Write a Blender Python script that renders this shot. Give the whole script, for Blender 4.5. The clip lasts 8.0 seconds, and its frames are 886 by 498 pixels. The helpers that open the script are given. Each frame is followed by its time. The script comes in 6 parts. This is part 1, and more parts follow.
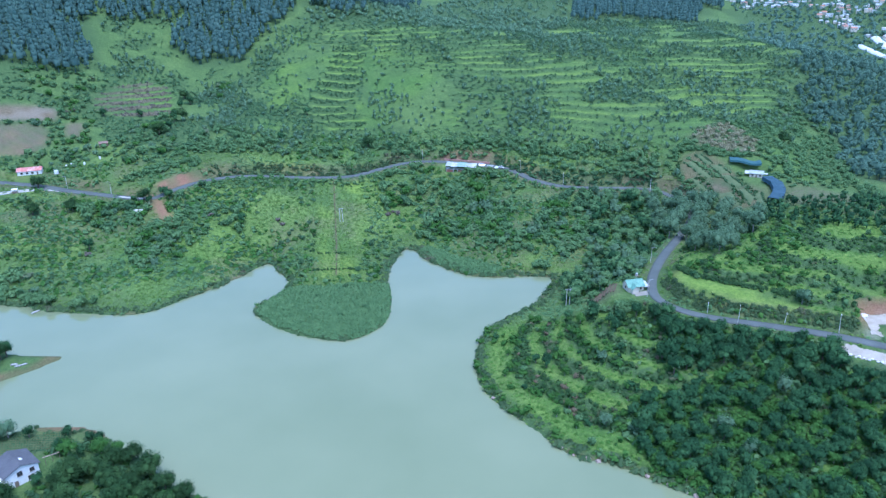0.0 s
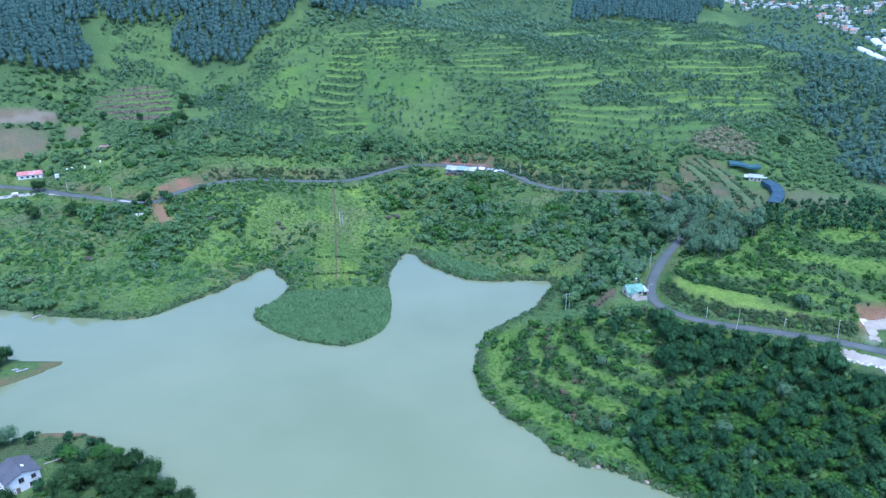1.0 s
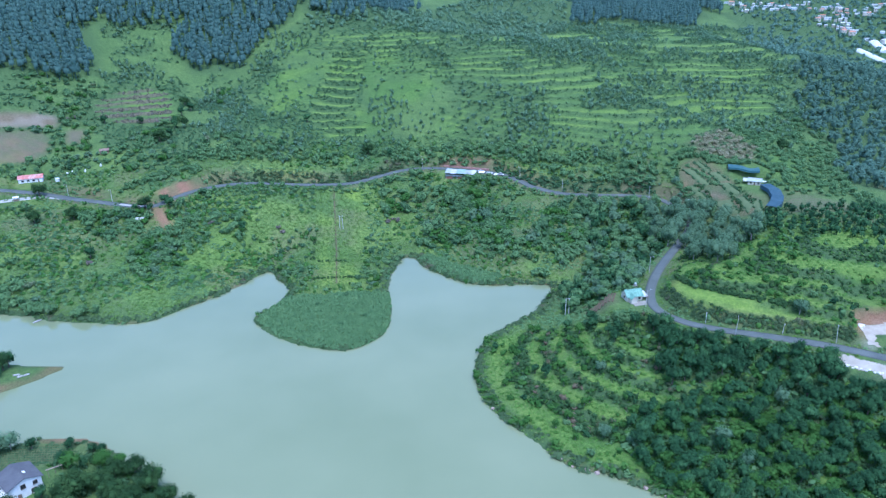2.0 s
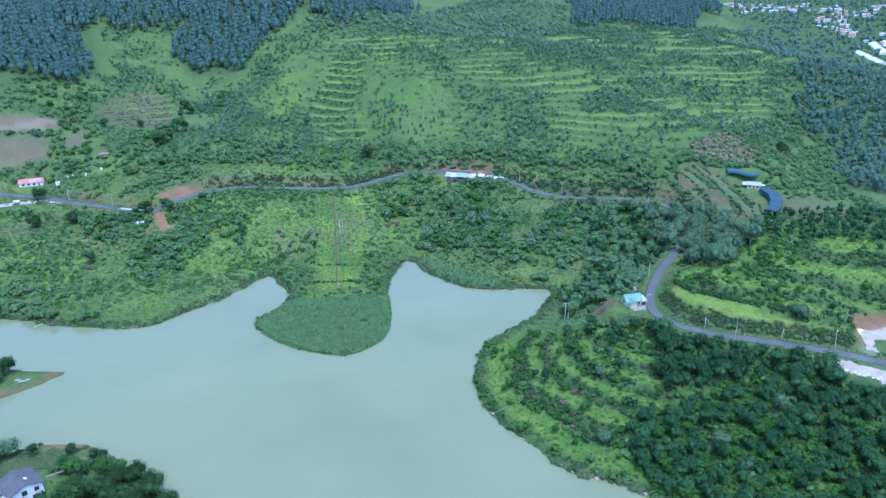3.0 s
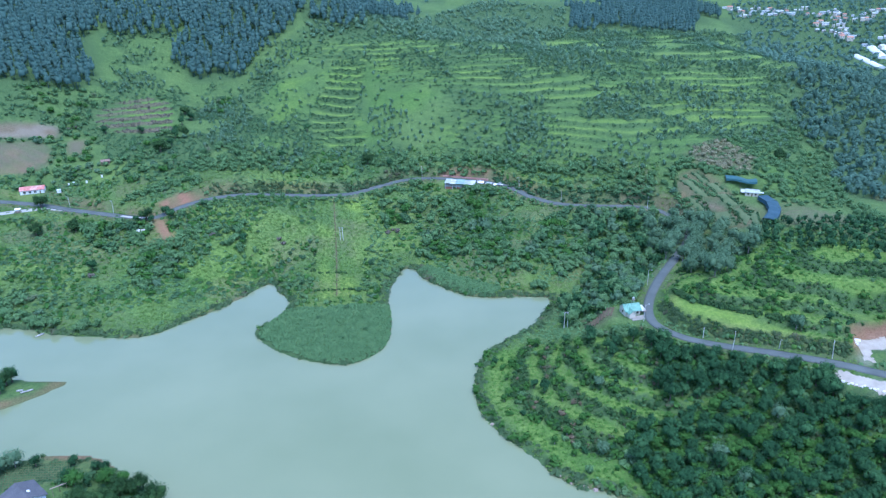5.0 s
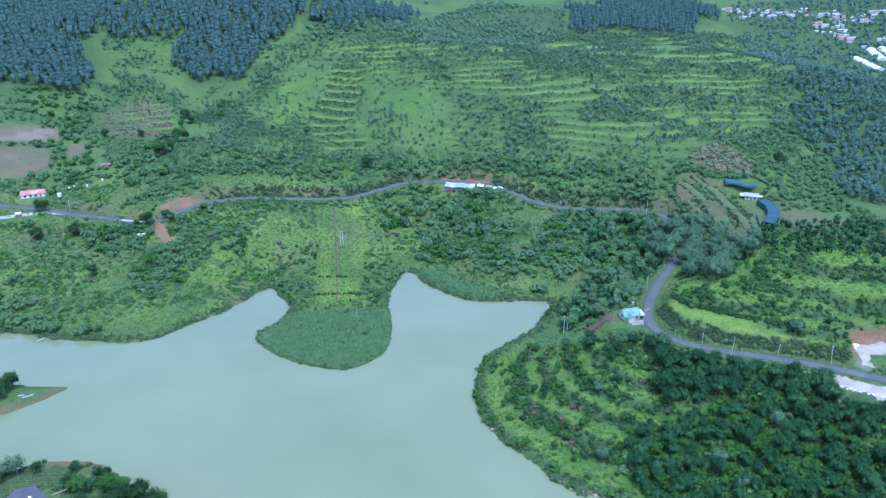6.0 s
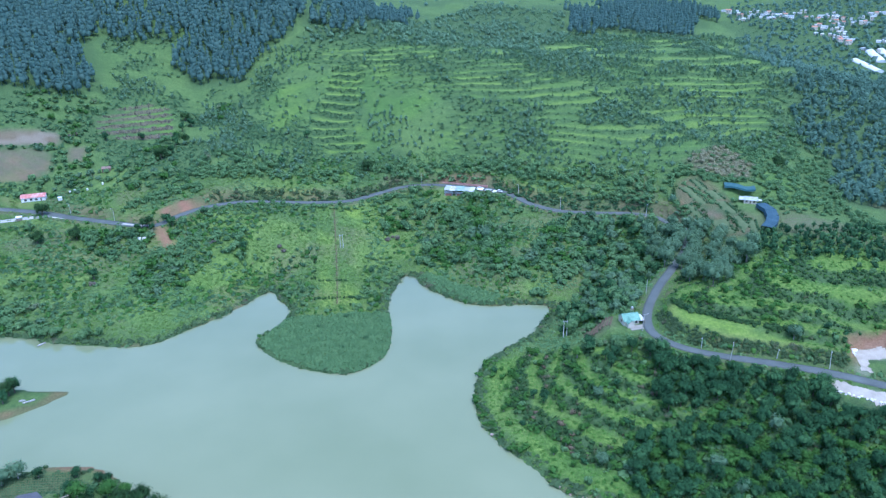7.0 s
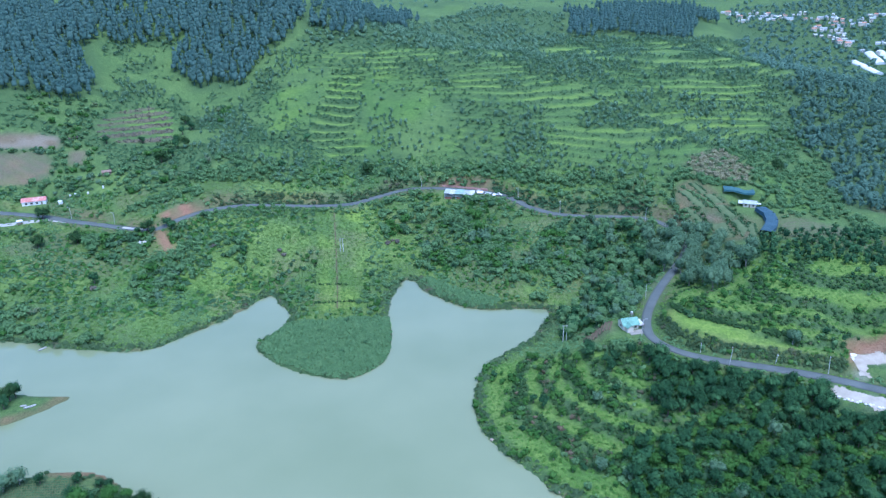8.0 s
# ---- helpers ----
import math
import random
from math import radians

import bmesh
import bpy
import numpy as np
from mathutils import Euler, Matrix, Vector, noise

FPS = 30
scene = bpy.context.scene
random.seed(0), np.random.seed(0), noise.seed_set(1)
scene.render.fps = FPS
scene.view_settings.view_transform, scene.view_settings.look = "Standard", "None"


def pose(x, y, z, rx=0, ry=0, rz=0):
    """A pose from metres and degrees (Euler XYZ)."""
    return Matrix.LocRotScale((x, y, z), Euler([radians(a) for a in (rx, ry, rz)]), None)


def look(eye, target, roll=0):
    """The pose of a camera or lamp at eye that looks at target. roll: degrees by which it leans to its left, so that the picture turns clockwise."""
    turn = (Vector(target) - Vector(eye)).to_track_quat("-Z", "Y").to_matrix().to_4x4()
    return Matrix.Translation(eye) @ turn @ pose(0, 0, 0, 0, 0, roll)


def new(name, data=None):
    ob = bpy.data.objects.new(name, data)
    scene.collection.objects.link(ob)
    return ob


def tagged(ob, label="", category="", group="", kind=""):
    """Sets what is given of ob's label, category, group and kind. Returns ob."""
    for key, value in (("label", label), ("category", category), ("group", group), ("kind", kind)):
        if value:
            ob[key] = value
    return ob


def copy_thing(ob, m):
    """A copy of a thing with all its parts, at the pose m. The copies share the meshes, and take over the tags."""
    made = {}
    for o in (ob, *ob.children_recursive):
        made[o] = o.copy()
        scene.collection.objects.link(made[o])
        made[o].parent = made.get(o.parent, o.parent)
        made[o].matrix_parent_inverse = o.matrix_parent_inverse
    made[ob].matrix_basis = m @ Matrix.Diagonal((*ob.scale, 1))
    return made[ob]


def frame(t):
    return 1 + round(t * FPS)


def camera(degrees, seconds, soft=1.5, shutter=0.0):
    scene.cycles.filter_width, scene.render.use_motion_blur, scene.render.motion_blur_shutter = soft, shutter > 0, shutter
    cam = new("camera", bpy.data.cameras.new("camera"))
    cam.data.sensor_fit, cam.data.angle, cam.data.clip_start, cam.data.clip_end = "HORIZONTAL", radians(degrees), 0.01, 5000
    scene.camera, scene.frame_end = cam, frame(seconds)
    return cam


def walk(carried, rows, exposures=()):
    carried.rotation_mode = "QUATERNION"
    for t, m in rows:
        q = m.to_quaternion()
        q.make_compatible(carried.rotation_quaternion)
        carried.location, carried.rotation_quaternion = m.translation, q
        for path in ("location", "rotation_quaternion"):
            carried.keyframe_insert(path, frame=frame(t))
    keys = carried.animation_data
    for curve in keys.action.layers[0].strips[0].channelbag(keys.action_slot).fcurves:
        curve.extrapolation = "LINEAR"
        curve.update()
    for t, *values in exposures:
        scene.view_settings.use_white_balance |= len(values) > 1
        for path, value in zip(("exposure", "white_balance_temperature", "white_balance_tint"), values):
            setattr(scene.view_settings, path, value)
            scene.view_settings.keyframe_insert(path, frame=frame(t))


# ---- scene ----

S = 1.5  # metres in one unit of the plan: places below are plan units, sizes of buildings and fittings are metres

# ---------------------------------------------------------------- camera: a drone rising straight up over the lake
cam = camera(65.0, 8.0, soft=1.35)


def flight(t):
    s = t / 8.0
    yaw, pitch, roll = radians(-0.129 * s), radians(-21.603 + 0.082 * s), -0.727 - 0.194 * s
    eye = Vector((0, 0, 100 + 12.466 * s)) * S
    ahead = Vector((-math.sin(yaw) * math.cos(pitch), math.cos(yaw) * math.cos(pitch), math.sin(pitch)))
    return look(eye, eye + ahead * 100, roll)


walk(cam, [(k * 0.25, flight(k * 0.25)) for k in range(33)], [(0, 1.22, 4860, 13), (8, 1.22, 4860, 13)])

# ---------------------------------------------------------------- light: an overcast tropical sky
world = bpy.data.worlds.new("overcast_sky")
scene.world = world
world.use_nodes = True
wn = world.node_tree
sky = wn.nodes.new("ShaderNodeTexSky")
sky.sky_type = "NISHITA"
sky.sun_disc = False
sky.sun_elevation, sky.sun_rotation = radians(70), radians(153)
sky.air_density, sky.dust_density, sky.ozone_density = 1.0, 1.6, 1.6
back = wn.nodes["Background"]
back.inputs["Strength"].default_value = 0.15
wn.links.new(sky.outputs["Color"], back.inputs["Color"])
sun_data = bpy.data.lights.new("sun", "SUN")
sun_data.energy, sun_data.angle, sun_data.color = 1.45, radians(34), (1.0, 0.97, 0.93)
sun = new("sun", sun_data)
sun.matrix_world = look((0, 0, 300), (-0.15 * 100, 0.30 * 100, 300 - 0.94 * 100))


# ---------------------------------------------------------------- small helpers
def vnoise(x, y, scale, seed=0):
    """Smooth value noise in 0..1 on arrays."""
    x, y = np.asarray(x, float) / scale + seed * 17.3, np.asarray(y, float) / scale + seed * 9.1
    ix, iy = np.floor(x).astype(np.int64), np.floor(y).astype(np.int64)
    fx, fy = x - ix, y - iy
    fx, fy = fx * fx * (3 - 2 * fx), fy * fy * (3 - 2 * fy)

    def h(a, b):
        n = (a * 374761393 + b * 668265263 + seed * 974634777) & 0x7FFFFFFF
        n = ((n ^ (n >> 13)) * 1274126177) & 0x7FFFFFFF
        return ((n ^ (n >> 16)) & 0xFFFF) / 65535.0
    return (h(ix, iy) * (1 - fx) + h(ix + 1, iy) * fx) * (1 - fy) + (h(ix, iy + 1) * (1 - fx) + h(ix + 1, iy + 1) * fx) * fy


def smooth(a, b, v):
    u = np.clip((v - a) / (b - a), 0, 1)
    return u * u * (3 - 2 * u)


def inside(px, py, poly):
    """Which of the points lie in the polygon."""
    hit = np.zeros(np.shape(px), bool)
    n = len(poly)
    for i in range(n):
        (x0, y0), (x1, y1) = poly[i], poly[(i + 1) % n]
        if y0 == y1:
            continue
        hit ^= ((y0 > py) != (y1 > py)) & (px < (x1 - x0) * (py - y0) / (y1 - y0) + x0)
    return hit


def near_line(px, py, line, closed=False):
    """Distance to a polyline, and the running parameter of the nearest place on it."""
    best, at = np.full(np.shape(px), 1e9), np.zeros(np.shape(px))
    n = len(line)
    for i in range(n if closed else n - 1):
        a, b = line[i], line[(i + 1) % n]
        dx, dy = b[0] - a[0], b[1] - a[1]
        u = np.clip(((px - a[0]) * dx + (py - a[1]) * dy) / (dx * dx + dy * dy + 1e-9), 0, 1)
        d = np.hypot(px - a[0] - u * dx, py - a[1] - u * dy)
        closer = d < best
        best, at = np.where(closer, d, best), np.where(closer, i + u, at)
    return best, at


def curve(points, steps=4, closed=False):
    """A Catmull-Rom line through the points."""
    p = [np.array(q, float) for q in points]
    n, out = len(p), []
    for i in range(n if closed else n - 1):
        if closed:
            a, b, c, d = p[i - 1], p[i], p[(i + 1) % n], p[(i + 2) % n]
        else:
            a, b, c, d = p[max(i - 1, 0)], p[i], p[i + 1], p[min(i + 2, n - 1)]
        for k in range(steps):
            u = k / steps
            out.append(0.5 * (2 * b + (c - a) * u + (2 * a - 5 * b + 4 * c - d) * u * u + (3 * b - a - 3 * c + d) * u ** 3))
    if not closed:
        out.append(p[-1])
    return out


# ---------------------------------------------------------------- materials
def material(name, rough=0.9, metal=0.0, spec=0.3):
    m = bpy.data.materials.new(name)
    m.use_nodes = True
    b = m.node_tree.nodes["Principled BSDF"]
    b.inputs["Roughness"].default_value, b.inputs["Metallic"].default_value = rough, metal
    b.inputs["Specular IOR Level"].default_value = spec
    return m, m.node_tree, b


def noise_node(tree, scale, detail=4, rough=0.6, vec=None):
    n = tree.nodes.new("ShaderNodeTexNoise")
    n.inputs["Scale"].default_value, n.inputs["Detail"].default_value, n.inputs["Roughness"].default_value = scale / S, detail, rough
    if vec:
        tree.links.new(vec, n.inputs["Vector"])
    return n


def world_place(tree):
    return tree.nodes.new("ShaderNodeNewGeometry").outputs["Position"]


def ramp(tree, value, stops):
    r = tree.nodes.new("ShaderNodeValToRGB")
    while len(r.color_ramp.elements) < len(stops):
        r.color_ramp.elements.new(0.5)
    for e, (p, c) in zip(r.color_ramp.elements, stops):
        e.position, e.color = p, (*c, 1)
    tree.links.new(value, r.inputs["Fac"])
    return r.outputs["Color"]


def mix(tree, fac, a, b, mode="MIX"):
    m = tree.nodes.new("ShaderNodeMix")
    m.data_type, m.blend_type = "RGBA", mode
    for slot, v in ((m.inputs[0], fac), (m.inputs[6], a), (m.inputs[7], b)):
        if isinstance(v, bpy.types.NodeSocket):
            tree.links.new(v, slot)
        elif isinstance(v, (int, float)):
            slot.default_value = v
        else:
            slot.default_value = (*v, 1)
    return m.outputs[2]


def bump(tree, bsdf, height, strength=0.4, distance=0.1):
    n = tree.nodes.new("ShaderNodeBump")
    n.inputs["Strength"].default_value, n.inputs["Distance"].default_value = strength, distance
    tree.links.new(height, n.inputs["Height"])
    tree.links.new(n.outputs["Normal"], bsdf.inputs["Normal"])


def math_node(tree, op, a, b=0.5):
    n = tree.nodes.new("ShaderNodeMath")
    n.operation, n.use_clamp = op, True
    for slot, v in ((n.inputs[0], a), (n.inputs[1], b)):
        if isinstance(v, bpy.types.NodeSocket):
            tree.links.new(v, slot)
        else:
            slot.default_value = v
    return n.outputs[0]


def weathered(name, dark, light, scale=1.5, rough=0.85, metal=0.0, spec=0.3, strength=0.3, streaks=None):
    """A surface of two tones at two scales, with fine relief."""
    m, t, b = material(name, rough, metal, spec)
    place = world_place(t)
    big, fine = noise_node(t, scale * 0.3, 4, 0.6, place), noise_node(t, scale * 5, 3, 0.7, place)
    c = mix(t, 0.35, ramp(t, big.outputs["Fac"], [(0.3, dark), (0.7, light)]), ramp(t, fine.outputs["Fac"], [(0.3, dark), (0.7, light)]))
    if streaks:
        c = mix(t, math_node(t, "MULTIPLY", ramp(t, noise_node(t, scale * 1.3, 5, 0.8, place).outputs["Fac"], [(0.52, (0, 0, 0)), (0.7, (1, 1, 1))]), 0.7), c, streaks)
    t.links.new(c, b.inputs["Base Color"])
    bump(t, b, fine.outputs["Fac"], strength, 0.02)
    return m


def foliage(name, dark, mid, light, rough=0.75, grain=1.0, odd=None, odd_share=0.0, through_light=0.32):
    """Leaves: each leaf its own tone, each plant its own tint."""
    m, t, b = material(name, rough, 0, 0.12)
    place = world_place(t)
    leaf = t.nodes.new("ShaderNodeNewGeometry").outputs["Random Per Island"]
    plant = noise_node(t, 0.22 * grain, 2, 0.5, place).outputs["Fac"]
    whole = t.nodes.new("ShaderNodeObjectInfo").outputs["Random"]
    c = ramp(t, leaf, [(0.0, dark), (0.55, mid), (1.0, light)])
    tint = ramp(t, plant, [(0.3, dark), (0.5, mid), (0.7, light)])
    c = mix(t, 0.62, c, tint)
    c = mix(t, math_node(t, "MULTIPLY", whole, 0.45), c, mid)
    if odd:
        pick = ramp(t, noise_node(t, 0.13 * grain, 3, 0.6, place).outputs["Fac"], [(0.62 - odd_share, (0, 0, 0)), (0.68 - odd_share, (1, 1, 1))])
        c = mix(t, math_node(t, "MULTIPLY", pick, 0.75), c, odd)
    t.links.new(c, b.inputs["Base Color"])
    thin = t.nodes.new("ShaderNodeBsdfTranslucent")
    t.links.new(mix(t, 0.35, c, light), thin.inputs["Color"])
    both = t.nodes.new("ShaderNodeMixShader")
    both.inputs[0].default_value = through_light
    t.links.new(b.outputs["BSDF"], both.inputs[1])
    t.links.new(thin.outputs["BSDF"], both.inputs[2])
    t.links.new(both.outputs["Shader"], t.nodes["Material Output"].inputs["Surface"])
    return m


def ground_material():
    m, t, b = material("meadow_ground", 0.95, 0, 0.15)
    place = world_place(t)

    def attr(name):
        a = t.nodes.new("ShaderNodeAttribute")
        a.attribute_name = name
        return a.outputs["Fac"]
    wide, mid = noise_node(t, 0.018, 4, 0.6, place), noise_node(t, 0.13, 6, 0.72, place)
    tuft, fine = noise_node(t, 0.7, 5, 0.75, place), noise_node(t, 2.4, 4, 0.75, place)
    grass = ramp(t, wide.outputs["Fac"], [(0.34, (0.062, 0.108, 0.034)), (0.5, (0.100, 0.160, 0.044)), (0.66, (0.148, 0.208, 0.056))])
    patch = ramp(t, mid.outputs["Fac"], [(0.34, (0.036, 0.070, 0.026)), (0.46, (0.074, 0.122, 0.038)), (0.56, (0.116, 0.190, 0.052)), (0.7, (0.180, 0.205, 0.085))])
    clumps_of_grass = ramp(t, tuft.outputs["Fac"], [(0.36, (0.030, 0.062, 0.020)), (0.5, (0.078, 0.138, 0.040)), (0.64, (0.150, 0.226, 0.066))])
    c = mix(t, 0.48, mix(t, 0.55, grass, patch), clumps_of_grass)
    c = mix(t, 0.3, c, ramp(t, fine.outputs["Fac"], [(0.35, (0.02, 0.045, 0.018)), (0.65, (0.146, 0.226, 0.076))]))
    lush = ramp(t, tuft.outputs["Fac"], [(0.25, (0.034, 0.080, 0.017)), (0.5, (0.070, 0.148, 0.027)), (0.68, (0.118, 0.210, 0.042))])
    c = mix(t, attr("lush"), c, mix(t, 0.25, lush, patch))
    fresh = ramp(t, tuft.outputs["Fac"], [(0.25, (0.09, 0.15, 0.03)), (0.5, (0.18, 0.265, 0.045)), (0.68, (0.27, 0.34, 0.075))])
    c = mix(t, attr("fresh"), c, fresh)
    scrub = ramp(t, fine.outputs["Fac"], [(0.3, (0.036, 0.070, 0.028)), (0.6, (0.070, 0.118, 0.046)), (0.8, (0.11, 0.14, 0.06))])
    c = mix(t, attr("scrub"), c, scrub)
    dry = ramp(t, fine.outputs["Fac"], [(0.3, (0.085, 0.07, 0.045)), (0.55, (0.15, 0.13, 0.085)), (0.8, (0.23, 0.21, 0.14))])
    c = mix(t, attr("dry"), c, dry)
    soil = ramp(t, fine.outputs["Fac"], [(0.3, (0.16, 0.085, 0.055)), (0.55, (0.27, 0.145, 0.092)), (0.8, (0.37, 0.235, 0.16))])
    c = mix(t, attr("soil"), c, soil)
    gravel = ramp(t, fine.outputs["Fac"], [(0.3, (0.42, 0.39, 0.35)), (0.6, (0.58, 0.55, 0.51)), (0.8, (0.70, 0.67, 0.63))])
    c = mix(t, attr("gravel"), c, gravel)
    t.links.new(c, b.inputs["Base Color"])
    bump(t, b, noise_node(t, 0.8, 6, 0.75, place).outputs["Fac"], 0.9, 0.7)
    return m


def water_material():
    m, t, b = material("milky_green_water", 0.06, 0, 0.5)
    place = world_place(t)
    # Broad paler and darker areas put the clouds' reflection into the base colour.
    c = ramp(t, noise_node(t, 0.022, 3, 0.5, place).outputs["Fac"], [(0.32, (0.174, 0.206, 0.108)), (0.68, (0.214, 0.242, 0.134))])
    t.links.new(c, b.inputs["Base Color"])
    b.inputs["IOR"].default_value = 1.33
    b.inputs["Coat Weight"].default_value, b.inputs["Coat Roughness"].default_value, b.inputs["Coat IOR"].default_value = 0.6, 0.02, 1.33
    stretch = t.nodes.new("ShaderNodeMapping")
    stretch.inputs["Scale"].default_value = (1, 0.6, 1)
    t.links.new(place, stretch.inputs["Vector"])
    bump(t, b, noise_node(t, 0.5, 4, 0.6, stretch.outputs["Vector"]).outputs["Fac"], 0.05, 0.12)
    return m


def ribbed(name, dark, light, pitch=3.0, rough=0.5, metal=0.0, rust=None):
    """Corrugated sheet: ribs in the object's own x."""
    m, t, b = material(name, rough, metal, 0.4)
    tc = t.nodes.new("ShaderNodeTexCoord")
    w = t.nodes.new("ShaderNodeTexWave")
    w.bands_direction = "X"
    w.inputs["Scale"].default_value, w.inputs["Distortion"].default_value = pitch, 0.0
    t.links.new(tc.outputs["Object"], w.inputs["Vector"])
    n = noise_node(t, 0.9, 5, 0.7, world_place(t)).outputs["Fac"]
    c = ramp(t, n, [(0.35, dark), (0.65, light)])
    if rust:
        c = mix(t, math_node(t, "MULTIPLY", ramp(t, noise_node(t, 0.5, 5, 0.8, world_place(t)).outputs["Fac"], [(0.5, (0, 0, 0)), (0.62, (1, 1, 1))]), 0.8), c, rust)
    t.links.new(c, b.inputs["Base Color"])
    bump(t, b, w.outputs["Fac"], 0.6, 0.04)
    return m


GROUND, WATER = ground_material(), water_material()
ASPHALT = weathered("worn_asphalt", (0.072, 0.084, 0.078), (0.122, 0.138, 0.128), 0.6, 0.9, strength=0.2)
CONCRETE = weathered("pale_concrete", (0.28, 0.28, 0.26), (0.40, 0.39, 0.37), 0.8, 0.9)
WHITE_WALL = weathered("white_plaster", (0.68, 0.68, 0.67), (0.82, 0.82, 0.81), 1.2, 0.8, streaks=(0.55, 0.54, 0.5))
CREAM_WALL = weathered("cream_plaster", (0.5, 0.45, 0.36), (0.66, 0.6, 0.5), 1.2, 0.8)
BRICK_WALL = weathered("raw_brick", (0.25, 0.10, 0.07), (0.36, 0.17, 0.12), 2.5, 0.9)
WOOD = weathered("grey_wood", (0.12, 0.09, 0.065), (0.25, 0.2, 0.15), 2.0, 0.85)
BARK = weathered("bark", (0.08, 0.06, 0.045), (0.17, 0.14, 0.11), 3.0, 0.95)
PALE_BARK = weathered("pale_bark", (0.2, 0.18, 0.15), (0.36, 0.34, 0.3), 3.0, 0.9)
POLE = weathered("concrete_pole", (0.45, 0.45, 0.43), (0.6, 0.6, 0.58), 2.0, 0.85)
STEEL = weathered("galvanised_steel", (0.4, 0.41, 0.42), (0.55, 0.56, 0.57), 2.0, 0.45, 0.8)
SLATE = weathered("grey_roof_tiles", (0.065, 0.067, 0.075), (0.12, 0.12, 0.13), 1.6, 0.7, streaks=(0.15, 0.15, 0.15))
TEAL_TIN = ribbed("teal_roof_sheet", (0.13, 0.27, 0.20), (0.21, 0.38, 0.29))
GREEN_TIN = ribbed("pale_green_sheet", (0.20, 0.32, 0.27), (0.32, 0.44, 0.38), rust=(0.25, 0.2, 0.16))
BLUE_TIN = ribbed("pale_blue_sheet", (0.30, 0.34, 0.34), (0.44, 0.48, 0.48), rust=(0.3, 0.27, 0.24))
GREY_TIN = ribbed("grey_tin", (0.42, 0.44, 0.46), (0.62, 0.64, 0.66), rust=(0.3, 0.2, 0.15))
RED_TIN = ribbed("faded_red_tin", (0.42, 0.13, 0.11), (0.55, 0.24, 0.2), rust=(0.6, 0.5, 0.47))
RUST_TIN = ribbed("rusty_sheet", (0.17, 0.11, 0.08), (0.28, 0.19, 0.145))
ORANGE_TILE = ribbed("orange_roof", (0.42, 0.17, 0.10), (0.55, 0.26, 0.16))
NET_TEAL = ribbed("teal_shade_net", (0.03, 0.085, 0.095), (0.05, 0.12, 0.125), 1.2, 0.95)
NET_BLUE = ribbed("dark_blue_shade_net", (0.026, 0.06, 0.082), (0.046, 0.092, 0.118), 1.2, 0.95)
CROP = weathered("pale_green_crop", (0.072, 0.106, 0.042), (0.125, 0.16, 0.07), 2.2, 0.95, strength=0.8)
FILM = ribbed("white_greenhouse_film", (0.55, 0.57, 0.6), (0.7, 0.71, 0.73), 0.6, 0.5)
STONE = weathered("white_stone", (0.5, 0.49, 0.47), (0.75, 0.74, 0.72), 2.0, 0.85)
GRAVEL = weathered("pale_gravel", (0.26, 0.23, 0.18), (0.44, 0.40, 0.33), 1.2, 0.95, strength=0.6, streaks=(0.30, 0.27, 0.22))
YARD = weathered("dusty_yard", (0.20, 0.185, 0.155), (0.32, 0.30, 0.26), 1.0, 0.95)
EARTH = weathered("trodden_earth", (0.07, 0.05, 0.032), (0.14, 0.10, 0.065), 1.5, 0.95)
ROCK = weathered("shore_rock", (0.22, 0.17, 0.14), (0.38, 0.3, 0.25), 2.0, 0.9)
RED_PAINT = weathered("faded_red_paint", (0.34, 0.15, 0.12), (0.50, 0.30, 0.25), 1.0, 0.6)
GLASS, _t, _b = material("window_glass", 0.08, 0, 0.6)
_b.inputs["Base Color"].default_value = (0.03, 0.035, 0.04, 1)
CAR_WHITE, _t, _b = material("white_car_paint", 0.25, 0, 0.5)
_b.inputs["Base Color"].default_value = (0.75, 0.75, 0.75, 1)
RUBBER, _t, _b = material("rubber", 0.8, 0, 0.3)
_b.inputs["Base Color"].default_value = (0.02, 0.02, 0.02, 1)
LAMP_SHELL, _t, _b = material("lamp_shell", 0.4, 0, 0.5)
_b.inputs["Base Color"].default_value = (0.55, 0.56, 0.57, 1)

# Wide tone range paints the crowns' lit tips and dim gaps into the leaves.
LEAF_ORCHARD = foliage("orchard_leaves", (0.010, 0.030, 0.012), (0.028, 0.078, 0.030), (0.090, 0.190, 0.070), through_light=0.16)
# Lightened in its base colour to stand in for haze on the mid slopes.
LEAF_MID = foliage("shrub_leaves", (0.078, 0.156, 0.062), (0.118, 0.216, 0.086), (0.172, 0.280, 0.116), odd=(0.175, 0.20, 0.12), odd_share=-0.02)
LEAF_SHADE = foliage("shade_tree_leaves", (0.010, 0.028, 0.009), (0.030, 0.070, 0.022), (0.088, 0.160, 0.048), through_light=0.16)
LEAF_DEEP = foliage("deep_green_leaves", (0.046, 0.098, 0.044), (0.068, 0.138, 0.060), (0.105, 0.190, 0.082))
LEAF_LIGHT = foliage("bright_leaves", (0.030, 0.084, 0.018), (0.060, 0.146, 0.030), (0.110, 0.220, 0.048), through_light=0.28)
LEAF_SILVER = foliage("silver_leaves", (0.074, 0.140, 0.074), (0.114, 0.196, 0.106), (0.168, 0.262, 0.142))
# Next four leaves: base colour paled and blued to stand in for distance haze.
LEAF_PINE_HAZED = foliage("hazed_pine_needles", (0.058, 0.118, 0.102), (0.080, 0.150, 0.128), (0.112, 0.190, 0.160), grain=0.8)
